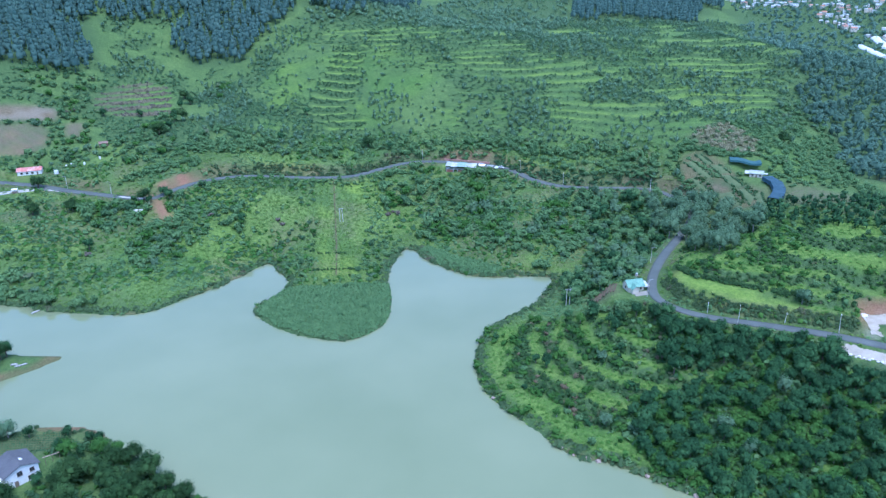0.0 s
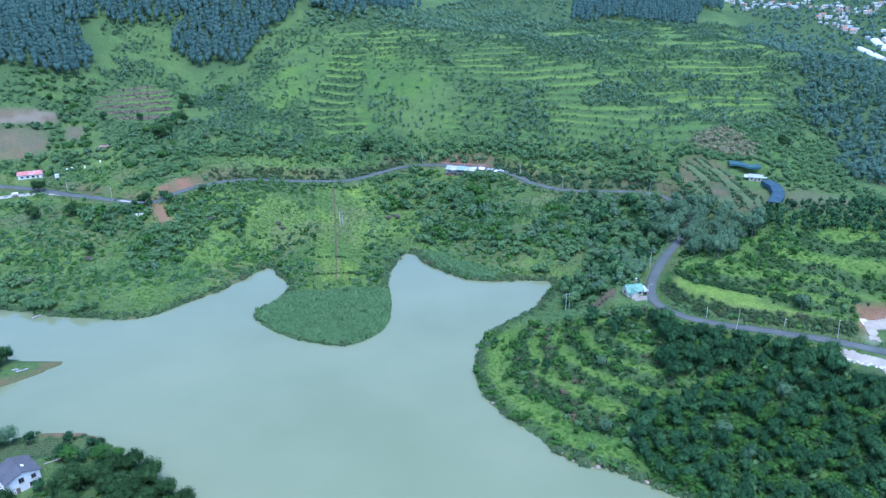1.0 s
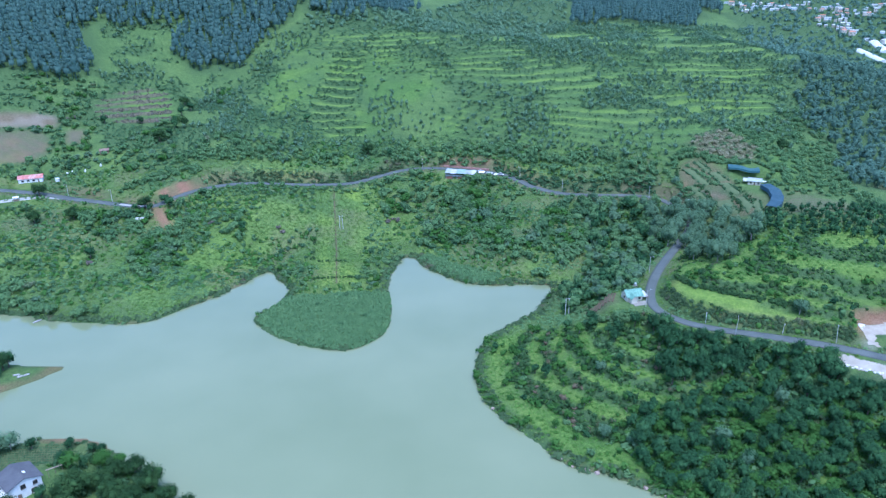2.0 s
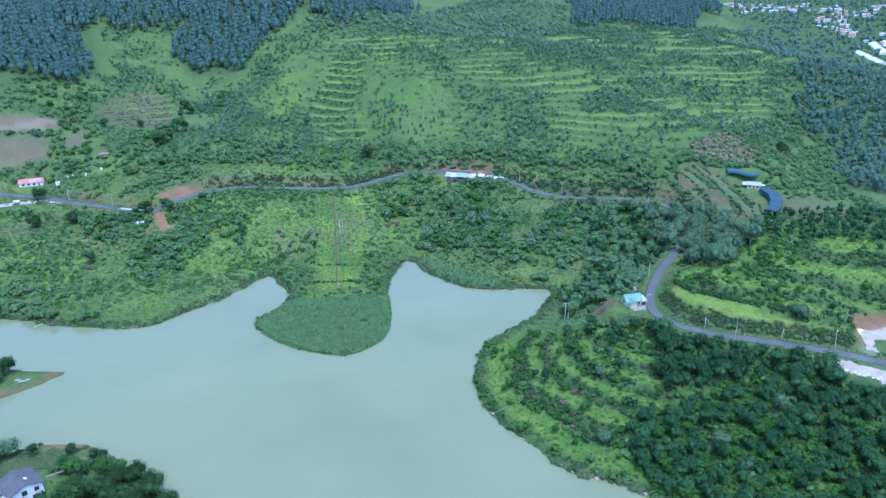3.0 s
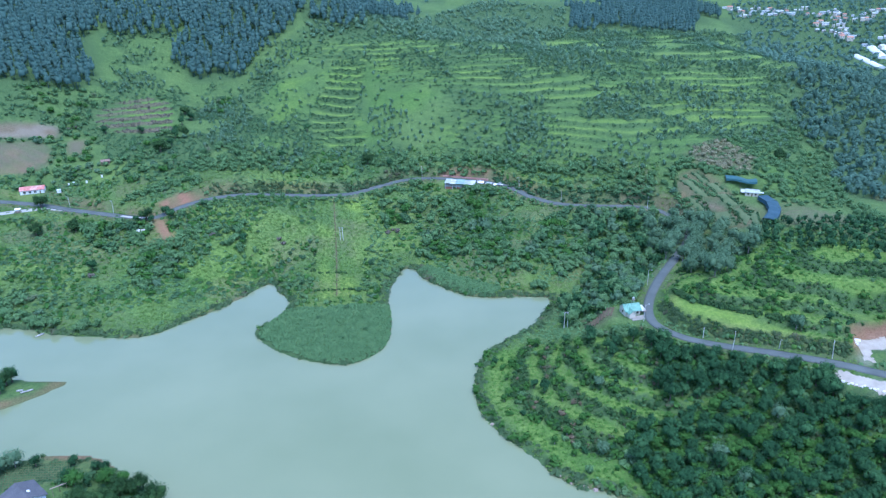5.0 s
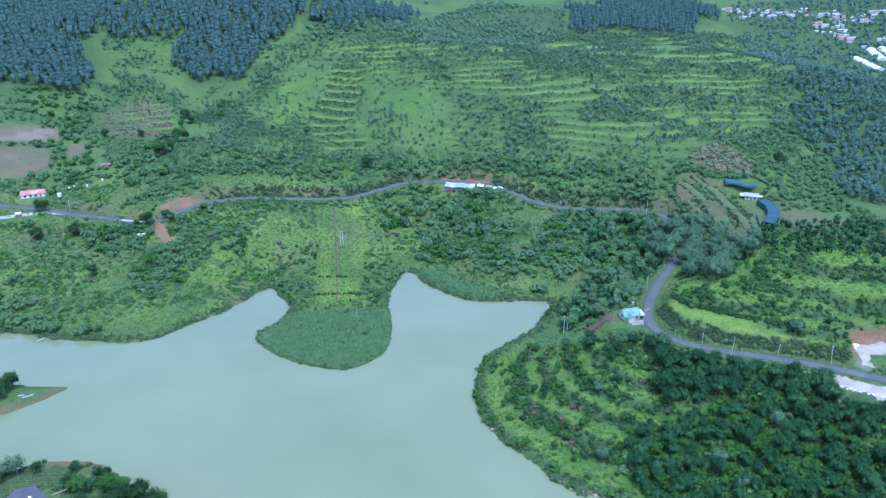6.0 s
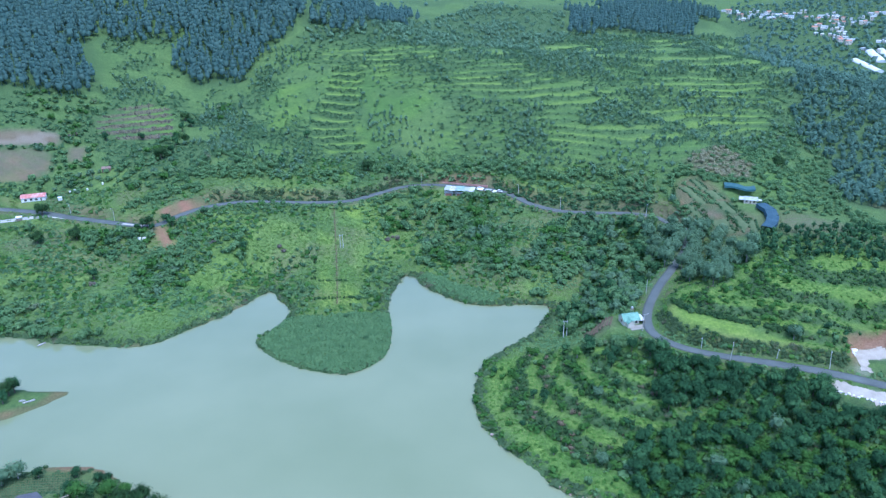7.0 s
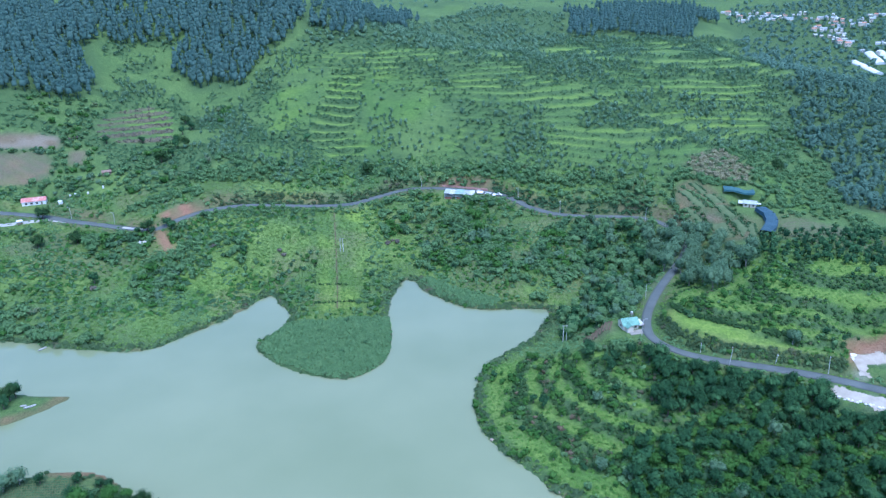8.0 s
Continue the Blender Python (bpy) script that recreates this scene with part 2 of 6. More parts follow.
LEAF_WOOD_HAZED = foliage("hazed_wood_leaves", (0.074, 0.142, 0.102), (0.096, 0.174, 0.124), (0.128, 0.214, 0.150), grain=0.6)
LEAF_HILL_HAZED = foliage("hazed_hillside_leaves", (0.118, 0.208, 0.122), (0.144, 0.242, 0.140), (0.176, 0.280, 0.160), grain=0.7, through_light=0.4)
LEAF_FAR_HAZED = foliage("hazed_far_leaves", (0.104, 0.190, 0.142), (0.128, 0.222, 0.164), (0.162, 0.262, 0.190), grain=0.5, through_light=0.4)
LEAF_RISER = foliage("hedge_leaves", (0.021, 0.052, 0.018), (0.040, 0.088, 0.029), (0.080, 0.148, 0.046), odd=(0.15, 0.122, 0.08), odd_share=0.0, through_light=0.2)
LEAF_REED = foliage("waterside_herbs", (0.080, 0.158, 0.066), (0.114, 0.212, 0.086), (0.158, 0.264, 0.108), grain=2.0)
LEAF_BANK = foliage("bank_scrub", (0.044, 0.082, 0.036), (0.074, 0.128, 0.054), (0.118, 0.172, 0.078), odd=(0.145, 0.13, 0.088), odd_share=0.0)
LEAF_PURPLE = foliage("purplish_twigs", (0.11, 0.10, 0.083), (0.16, 0.145, 0.122), (0.22, 0.20, 0.165))
LEAF_GRASS = foliage("terrace_grass", (0.050, 0.124, 0.022), (0.086, 0.186, 0.034), (0.132, 0.246, 0.050), grain=1.5)
LEAF_DRY = foliage("dry_brown_leaves", (0.10, 0.085, 0.052), (0.17, 0.14, 0.09), (0.26, 0.21, 0.15))
LEAF_HERB = foliage("meadow_herbs", (0.082, 0.156, 0.036), (0.118, 0.208, 0.046), (0.168, 0.262, 0.066), grain=1.5, odd=(0.17, 0.175, 0.085), odd_share=0.0)
LEAF_PINK = foliage("dry_olive_scrub", (0.19, 0.20, 0.115), (0.27, 0.27, 0.16), (0.36, 0.34, 0.225))

# ---------------------------------------------------------------- the lie of the land
HILLS_NEAR = [(-95, 115, 40, -1.7), (40, 140, 45, -3.5), (85, 150, 35, -2.6), (120, 200, 40, 14.0), (65, 190, 30, 17.5),
              (60, 235, 40, -21.3), (0, 270, 50, -12.8), (-60, 250, 50, -4.1), (-130, 245, 55, -11.7), (-180, 300, 60, -4.2),
              (-110, 310, 60, 19.6), (-30, 340, 60, -10.6), (50, 330, 60, 9.3), (110, 290, 45, 12.7), (30, 252, 25, 14.4)]
HILLS_FAR = [(190, 310, 70, -5.1), (-180, 400, 70, -41.9), (-80, 430, 70, -4.3), (10, 430, 70, 22.3), (100, 410, 70, -2.8),
             (190, 430, 70, 24.8), (-150, 520, 110, 48.6), (0, 560, 110, -27.8), (150, 560, 110, 8.0), (330, 560, 130, -35.4),
             (-330, 420, 140, 32.4), (250, 180, 80, 20.0), (-225, 380, 45, 27.4)]


def land(x, y):
    z = 85 / (1 + np.exp(-(y - 430) / 90.0))
    for cx, cy, s, h in HILLS_NEAR + HILLS_FAR:
        z = z + h * np.exp(-((x - cx) ** 2 + (y - cy) ** 2) / (2 * s * s))
    far = np.hypot(x, y - 300)
    return z + smooth(900, 2600, far) * (100 + 130 * vnoise(x, y, 900, 3))


SHORE_FAR = [(-420, 215), (-260, 213), (-148, 207), (-133, 203), (-119, 200.5), (-105, 199), (-97, 199.5), (-91, 204), (-86, 210.5), (-80, 217),
             (-73, 227), (-68.5, 236), (-64, 240), (-61, 233), (-56.5, 227), (-54.5, 222), (-56, 212.5), (-61, 204), (-60.5, 199), (-55, 192),
             (-49, 187), (-41, 182.5), (-31, 180.5), (-24.5, 182.5), (-19, 189.5), (-17.5, 195), (-17.3, 207), (-19, 221), (-19.7, 231),
             (-18, 241), (-16, 250), (-13.7, 252.5), (-10, 250.5), (-9, 245), (-1, 235), (9, 226.5), (17, 224.5), (29, 225)]
SHORE_EAST = [(38, 223), (33, 210), (29, 202.5), (20, 194), (12.6, 185), (10, 178), (8.2, 164), (9.3, 155.5), (11.8, 149), (16.7, 141.7),
              (22.5, 134), (25, 129.6), (29, 126), (36, 123.5), (44, 118), (52, 112), (66, 98), (85, 60), (95, 0), (60, -110), (-60, -130)]
SHORE_WEST = [(-100, -60), (-60, 20), (-34, 80), (-38, 104), (-47.5, 113), (-52, 115.5), (-59, 119.5), (-66.5, 126), (-74, 131.5), (-79.7, 136),
              (-85, 139), (-96, 139.7), (-103, 137), (-115, 134), (-150, 131), (-220, 140), (-224, 148), (-160, 154), (-130, 156), (-120, 159.5),
              (-114.8, 164), (-110, 169.5), (-109, 173), (-124, 174.5), (-131, 178.5), (-170, 187), (-260, 197), (-420, 200)]
SHORE = curve(SHORE_FAR + SHORE_EAST + SHORE_WEST, 3, closed=True)

ROAD_PLAN = [(-230, 289, 22.6), (-196, 285, 20.8), (-172.7, 284, 18.8), (-156.5, 280, 17.5), (-141, 276.5, 16.6), (-125.7, 273, 15.9), (-117.5, 273.5, 16),
             (-111.5, 279.5, 17.5), (-103.7, 285.3, 18.8), (-93, 290.5, 19.4), (-82, 293.7, 19), (-70, 296, 17.8), (-56, 299.5, 16.3), (-41.5, 304, 15.4),
             (-31.8, 310.4, 16), (-21.7, 316, 17.2), (-11, 318.7, 18), (2, 317.5, 18.1), (17.7, 312.8, 17.8), (27.8, 308.2, 17.4), (34.8, 301.2, 16.4),
             (41.4, 293.6, 15.2), (52.6, 286.4, 14.6), (66, 281.8, 15.2), (79, 277.5, 16.2)]
ROAD_BEND = [(87.3, 273, 16.4), (92, 266.5, 15.8), (94.5, 259.5, 15), (93.8, 248, 14.4), (90, 239, 14), (81.5, 225.3, 13.6), (72, 210, 13.5),
             (64, 194, 13.9), (60.4, 182, 13.9), (61.6, 175, 13.7), (66.8, 169.1, 13.5), (74.4, 164.9, 13.5), (83.6, 161.8, 13.4), (92.5, 158.8, 13.2),
             (100, 156.2, 12.9), (105.8, 153.7, 12.6), (113.4, 149.7, 12.3), (130, 141, 12)]
ROAD = curve(ROAD_PLAN + ROAD_BEND, 4)
ROAD_XY = [(p[0], p[1]) for p in ROAD]
ROAD_Z = np.array([p[2] for p in ROAD])

# zones of the plan, in metres
ORCHARD = [(57, 172.5), (70, 166), (87, 157), (99, 151.5), (109, 142), (130, 128), (118, 120), (103, 130), (88, 138), (73, 149), (56, 147), (55, 159)]
PEN_LOW = [(50, 144), (73, 147), (103, 128), (118, 118), (100, 98), (66, 102), (46, 120), (40, 134)]
UPPER_TERRACES = [(81, 229), (107, 218), (160, 200), (160, 160), (115, 160), (101, 160), (78, 169), (66, 178)]
BRIGHT_TREAD = [(68.5, 191), (71, 181.5), (78, 177), (90.5, 169.6), (97, 167), (95, 164.7), (83.6, 168.6), (76, 171.4), (69.5, 175.6), (66.2, 183)]
PENINSULA = [(12, 183), (25, 188), (57, 174), (75, 163), (113, 147), (150, 118), (100, 92), (59, 105), (27, 129), (10, 160)]
HILLSIDE = [(-91, 450), (5, 500), (120, 600), (259, 640), (215, 430), (186, 353), (134, 300), (86, 285), (26, 325), (5, 335), (5, 388), (-41, 401), (-46, 420), (-89, 438)]
HILL_STEPS = [(-62, 434), (-44, 424), (-43, 392), (-47, 356), (-36, 351), (-38, 336), (-52, 335), (-68, 352), (-67, 374)]
WEST_STEPS = [(-182, 365), (-168, 398), (-152, 396), (-138, 360), (-146, 349), (-174, 352)]
FIELD_BROWN = [(-240, 312), (-197, 330), (-189, 330), (-186, 326), (-181, 313), (-188, 306), (-215, 296)]
FIELD_PALE = [(-245, 322), (-200, 343), (-190, 345), (-187, 337), (-198, 333), (-240, 316)]
FIELD_SMALL = [(-182, 336), (-174, 339), (-171, 327), (-177, 325)]
BEDS = [(97, 280), (103, 288), (110, 288), (116, 275), (117, 262), (119.5, 250), (118, 242), (113, 236), (106, 242), (103, 257), (97.5, 269)]
BEDS_BARE = [(103.2, 267.4), (109.9, 261.7), (110.2, 257.1), (104.8, 260.5), (103.5, 259.3), (100.9, 263.1)]
RED_BANK = [(-120.5, 280.5), (-114, 287), (-106, 290), (-101.5, 289.2), (-107, 285.8), (-114, 279.8)]
EARTH_BANK = [(-121.5, 276), (-119.3, 276.5), (-112, 268), (-107.4, 262), (-101.8, 255.4), (-101.6, 251.4), (-108, 254), (-112, 260), (-117, 267)]
RED_CUT = [(108.2, 158), (108.6, 163), (110.6, 167.6), (115, 170.3), (122, 170.8), (140, 170), (140, 167), (123, 168.6), (116, 168), (112.4, 165.4), (110.6, 161), (109.6, 158)]
LOT_UP = [(113, 166.6), (120, 168), (128, 166), (128, 161.5), (118.6, 162.3), (114, 161.6), (112, 159), (111, 155), (108, 156.2), (110.4, 162)]
LOT_LOW = [(98.6, 151.8), (101, 152.2), (104, 150.4), (108, 148.4), (114, 145.2), (121, 141.8), (118, 138.5), (110, 142.6), (106.1, 144.7), (102.1, 146.8), (98.9, 149.6)]
TEA = [(-108, 134), (-90, 136.5), (-83, 132), (-92, 124), (-108, 126)]
OPEN_GRASS = [(-44, 425), (-5, 412), (2, 372), (-2, 342), (-40, 338)]
RED_BEHIND = [(-1, 323.5), (12, 321), (24, 317), (24.5, 315.3), (12, 318.9), (0, 320.8)]
PLOT = [(41.9, 196.4), (48.3, 195.9), (51.3, 186.9), (49.6, 180.8), (45.4, 182.9)]
EARTH_TRACK = [(-121.5, 276), (-119.5, 276.5), (-108, 262), (-102.5, 255.5), (-104.5, 253.5), (-111, 259.5), (-117, 267)]
SPIT_RIM = [(-120, 159), (-110, 169), (-108, 173.5), (-112, 173), (-114, 166), (-122, 161)]
VILLA_RIM = [(-97, 141), (-83, 140.5), (-76, 134), (-80, 134.5), (-86, 137.2), (-97, 137.6)]
DRY_SLOPE = [(128, 249), (139, 250), (152, 226), (165, 205), (150, 207), (136, 216), (123, 230)]
LOT_FRONT = [(96, 152.5), (103, 149), (114, 144.5), (124, 139.5), (118, 133), (106, 139), (98, 145)]
PINK = [(110, 303), (132, 322), (139, 297), (129, 281), (110, 290)]
PINE_WEST = [(-330, 475), (-231, 475), (-213, 439), (-200, 417), (-193, 395), (-201, 371), (-240, 350), (-330, 325)]
PINE_MID = [(-175, 520), (-92, 520), (-95, 467), (-119, 443), (-118, 424), (-149, 417), (-160, 430), (-158, 450)]
PINE_TOP = [(-92, 480), (-60, 480), (-30, 560), (-20, 680), (-92, 640)]
PINE_EAST = [(112, 606), (219, 624), (248, 677), (276, 752), (200, 770), (121, 690)]
FAR_WOOD = [(204, 424), (353, 543), (400, 520), (230, 240), (160, 258), (169, 282), (181, 317), (188, 364)]
TOP_WOOD = [(-90, 480), (-60, 560), (40, 760), (122, 719), (104, 594), (60, 520), (7, 462), (-85, 460)]
VALLEY_WOOD = [(200, 430), (262, 640), (300, 760), (620, 900), (700, 600), (420, 430), (353, 545)]
STRIP = [(-55, 296), (-36, 301), (-30, 264), (-28, 226), (-45, 224), (-49, 259)]
TRAIL = curve([(-48.5, 301), (-45, 277), (-41.5, 252), (-38, 226)], 4)
LANE = curve([(-215, 266), (-189, 272.5), (-176, 277), (-166.5, 280), (-158, 279.5)], 4)
PADS = [(-89, 119, 3.2, 7, 4), (55.8, 183.6, 13.55, 6.5, 4), (124, 266, 24.0, 6, 5), (-178.5, 293.5, 21.2, 7, 4), (118, 173.5, 16.4, 3, 9), (119, 160.5, 12.7, 8.5, 2.4)]


def axis(stops):
    """Grid lines whose spacing changes from stop to stop."""
    out = [stops[0][0]]
    for (a, s0), (b, s1) in zip(stops, stops[1:]):
        v = a
        while True:
            v += s0 + (s1 - s0) * (v - a) / (b - a)
            if v >= b - 0.4 * s1:
                break
            out.append(v)
        out.append(b)
    return np.array(out)


GX = axis([(-3000, 260), (-900, 60), (-300, 5), (-215, 1.8), (-130, 1.5), (130, 1.5), (215, 2.0), (420, 5), (1000, 60), (3000, 260)])
GY = axis([(-1800, 260), (-300, 40), (60, 4), (100, 1.4), (320, 1.4), (450, 1.7), (480, 2.2), (760, 7), (1300, 50), (3100, 260)])
X, Y = np.meshgrid(GX, GY)


def blur(a, n=2):
    for _ in range(n):
        p = np.pad(a, 1, mode="edge")
        a = (p[:-2, 1:-1] + p[2:, 1:-1] + p[1:-1, :-2] + p[1:-1, 2:] + 2 * p[1:-1, 1:-1]) / 6
    return a


def zone(poly, n=2):
    return blur(inside(X, Y, poly).astype(float), n)


def ragged(poly, seed, amount=12.0, n=10):
    """A zone with a wandering, softened edge."""
    wx = (vnoise(X, Y, 19, seed) - 0.5) * 2 * amount + (vnoise(X, Y, 7, seed + 2) - 0.5) * amount
    wy = (vnoise(X, Y, 19, seed + 1) - 0.5) * 2 * amount + (vnoise(X, Y, 7, seed + 3) - 0.5) * amount
    return blur(inside(X + wx, Y + wy, poly).astype(float), n)


def fern(x, y):
    """Where low scrub gathers on the slopes, 0 to 1."""
    return vnoise(x, y, 24, 51) * 0.5 + vnoise(x, y, 9, 52) * 0.32 + vnoise(x, y, 3.6, 53) * 0.18


def build_land():
    z = land(X, Y)
    z = z + (vnoise(X, Y, 38, 5) - 0.5) * 3.0 * smooth(230, 420, Y) + (vnoise(X, Y, 14, 6) - 0.5) * 1.2
    # shore: a low bank, then the slope
    d, _ = near_line(X, Y, [tuple(p) for p in SHORE], closed=True)
    d = np.where(inside(X, Y, [tuple(p) for p in SHORE]), -d, d)
    bank = 0.25 + 0.55 * smooth(0, 2.5, d) + 0.02 * np.clip(d, 0, 40)
    z = np.where(d > 0, bank + (np.maximum(z, 0.4) - 0.4) * smooth(0, 26, d), np.maximum(-0.25 + d * 0.5, -4.0))
    # terraces: flat treads and steep risers along the contours
    riser, tread = np.zeros_like(z), np.zeros_like(z)
    for poly, step, amount, wander in ((UPPER_TERRACES, 2.3, 0.95, 0.7), (PENINSULA, 2.3, 1.0, 0.35), (HILLSIDE, 2.2, 0.95, 1.0), (HILL_STEPS, 2.9, 1.0, 1.0), (WEST_STEPS, 1.9, 1.0, 1.0)):
        wobble = ((vnoise(X, Y, 45, 7) - 0.5) * 0.9 + (vnoise(X, Y, 12, 17) - 0.5) * 0.25) * wander
        k = z / step + wobble
        f = k - np.floor(k)
        up = 0.12 * f + 0.88 * smooth(0.62, 0.97, f)
        m = np.clip(zone(poly, 14 if poly is HILLSIDE else 5) * amount, 0, 1) * smooth(1.0, 4.0, d)
        if poly is HILLSIDE:
            m = m * (0.7 + 0.3 * smooth(0.25, 0.55, vnoise(X, Y, 60, 11)))
        z = z + (step * (np.floor(k) + up - wobble) - z) * m
        low = 0.68 if poly in (HILLSIDE, HILL_STEPS, WEST_STEPS) else 0.6
        riser = np.maximum(riser, m * smooth(low, low + 0.08, f) * (1 - smooth(0.96, 1.0, f)))
        tread = np.maximum(tread, m * smooth(0.0, 0.06, f) * (1 - smooth(0.42, 0.6, f)))
    z = np.where(d > 0, np.maximum(z, bank), z)
    # building pads and road bench
    for px, py, pz, r, soft in PADS:
        w = 1 - smooth(r, r + soft, np.hypot(X - px, Y - py))
        z = z + (pz - z) * w
    rd, at = near_line(X, Y, ROAD_XY)
    rz = np.interp(at, np.arange(len(ROAD_Z)), ROAD_Z)
    z = z + (rz - 0.12 - z) * (1 - smooth(2.7, 6.4, rd))
    return z, riser, tread, d, rd


Z, RISER, TREAD, SHORE_D, ROAD_D = build_land()


def sample(grid, x, y):
    """A value of the land's grid at any place."""
    x, y = np.asarray(x, float), np.asarray(y, float)
    u, v = np.interp(x, GX, np.arange(len(GX))), np.interp(y, GY, np.arange(len(GY)))
    i, j = np.clip(u.astype(int), 0, len(GX) - 2), np.clip(v.astype(int), 0, len(GY) - 2)
    a, b = u - i, v - j
    return (grid[j, i] * (1 - a) + grid[j, i + 1] * a) * (1 - b) + (grid[j + 1, i] * (1 - a) + grid[j + 1, i + 1] * a) * b


def height(x, y):
    return float(sample(Z, x, y))


def quad_mesh(name, verts, quads, mats, index=None, flat=True, normals=None):
    """A mesh of quads from corners in plan units; normals: the leafy surface's own, one a corner."""
    me = bpy.data.meshes.new(name)
    n = len(quads)
    me.vertices.add(len(verts))
    me.vertices.foreach_set("co", np.ascontiguousarray(verts * S, dtype=np.float32).ravel())
    me.loops.add(n * 4)
    me.loops.foreach_set("vertex_index", np.ascontiguousarray(quads, dtype=np.int32).ravel())
    me.polygons.add(n)
    me.polygons.foreach_set("loop_start", np.arange(0, n * 4, 4, dtype=np.int32))
    for m in mats:
        me.materials.append(m)
    if index is not None:
        me.polygons.foreach_set("material_index", np.ascontiguousarray(index, dtype=np.int32))
    me.polygons.foreach_set("use_smooth", np.full(n, not flat or normals is not None))
    me.update(calc_edges=True)
    me.validate()
    if normals is not None:
        a = me.attributes.new("custom_normal", "FLOAT_VECTOR", "POINT")
        a.data.foreach_set("vector", np.ascontiguousarray(normals, dtype=np.float32).ravel())
        me.update()
    return me


def grid_quads(nx, ny):
    i = np.arange((nx - 1) * (ny - 1))
    a = (i // (nx - 1)) * nx + i % (nx - 1)
    return np.stack([a, a + 1, a + nx + 1, a + nx], 1)


def make_ground():
    v = np.stack([X.ravel(), Y.ravel(), Z.ravel()], 1)
    me = quad_mesh("ground", v, grid_quads(len(GX), len(GY)), [GROUND], flat=False)
    rough = vnoise(X, Y, 5, 21)
    edge = smooth(0.3, 0.7, rough)
    lush = np.zeros_like(Z)
    for poly, k in ((UPPER_TERRACES, 0.9), (PENINSULA, 0.95), (STRIP, 0.75), (HILLSIDE, 0.5), (HILL_STEPS, 0.9), (WEST_STEPS, 0.75)):
        lush = np.maximum(lush, (ragged(poly, 61, 14, 14) if poly is HILLSIDE else zone(poly, 3)) * k)
    for poly in ([(70, 190), (80, 178), (97, 168), (92, 163.5), (75, 171), (66, 182)], [(-100, 330), (-70, 325), (-70, 421), (-102, 416)],
                 [(-98, 275), (-82, 274), (-75, 252), (-86, 246)], [(29, 246), (61, 252), (52, 230), (36, 230)], [(-126, 240), (-78, 248), (-74, 232), (-87, 215), (-115, 210)],
                 [(-70, 330), (-20, 325), (-10, 400), (-60, 440)], [(36, 318), (52, 303), (51, 295), (38, 309)], [(99, 366), (125, 372), (120, 350), (102, 350)], [(164, 330), (180, 333), (174, 318), (160, 318)], [(138, 300), (148, 300), (140, 262), (132, 254)]):
        lush = np.maximum(lush, ragged(poly, 62) * 0.7)
    for poly in (PINE_WEST, PINE_MID, PINE_EAST, FAR_WOOD):
        lush = lush * (1 - ragged(poly, 66, 5, 6) * 0.8)
    lush = lush * (0.45 + 0.55 * smooth(0.25, 0.6, vnoise(X, Y, 16, 23))) * (1 - RISER)
    lush = np.maximum(lush, zone(BRIGHT_TREAD, 2) * 0.95)
    scrub = np.maximum(RISER * 0.95, (1 - smooth(0.8, 3.5 + 2 * rough, SHORE_D)) * 0.85)
    scrub = np.maximum(scrub, (1 - smooth(3.0, 5.5, ROAD_D)) * 0.5)
    scrub = np.maximum(scrub, smooth(0.47, 0.62, fern(X, Y)) * (0.2 + 0.45 * smooth(290, 335, Y)))
    for poly in (PINE_WEST, PINE_MID, PINE_TOP, PINE_EAST, FAR_WOOD, TOP_WOOD, VALLEY_WOOD):
        scrub = np.maximum(scrub, ragged(poly, 66, 5, 6) * 0.8)
    scrub = np.maximum(scrub, zone(ORCHARD, 3) * 0.6 * edge)
    scrub = np.maximum(scrub, zone(PEN_LOW, 3) * 0.45 * edge)
    scrub = np.maximum(scrub, zone(BEDS, 1) * 0.9)
    scrub = scrub * (1 - zone(BRIGHT_TREAD, 2)) * (1 - 0.8 * zone(HILL_STEPS, 2) * TREAD) * (1 - 0.8 * ragged(OPEN_GRASS, 67, 8, 8))
    dry = np.maximum.reduce([zone(FIELD_BROWN, 2) * (0.8 + 0.17 * np.sin((X * 0.5 + Y) * 1.3)) * (0.75 + 0.25 * smooth(0.2, 0.5, vnoise(X, Y, 7, 73))), zone(FIELD_SMALL, 2) * 0.9, zone(PINK, 4) * 0.5, ragged(BEDS, 64, 1.5, 2) * (0.1 + 0.2 * edge), zone(BEDS_BARE, 1) * 0.9, zone(PLOT, 2) * 0.6, zone(TEA, 2) * 0.4, ragged(DRY_SLOPE, 65, 3, 4) * (0.3 + 0.5 * (np.sin((X * 0.3 + Y) * 1.9) > 0.2)),
                             zone(WEST_STEPS, 2) * RISER * 0.9, zone(FIELD_PALE, 2) * 0.9, (1 - smooth(2.8, 6.5, ROAD_D)) * 0.65 * smooth(0.35, 0.6, vnoise(X, Y, 9, 41)) * (0.4 + 0.6 * (Y > 270))])
    rd, at = near_line(X, Y, ROAD_XY)
    upper = smooth(2.2, 3.0, rd) * (1 - smooth(5.0, 9.0, rd)) * (Z > np.interp(at, np.arange(len(ROAD_Z)), ROAD_Z) + 0.1)
    dry = np.maximum(dry, upper * 0.4 * smooth(0.3, 0.55, vnoise(X, Y, 13, 83)))
    dry = np.maximum(dry, 0.34 * smooth(0.52, 0.72, vnoise(X, Y, 15, 84) * 0.7 + vnoise(X, Y, 5, 85) * 0.3) * smooth(203, 215, Y) * (1 - smooth(290, 320, Y)))
    dry = np.maximum(dry, (1 - smooth(0.5, 1.1, near_line(X, Y, [tuple(p) for p in TRAIL])[0])) * 0.4)
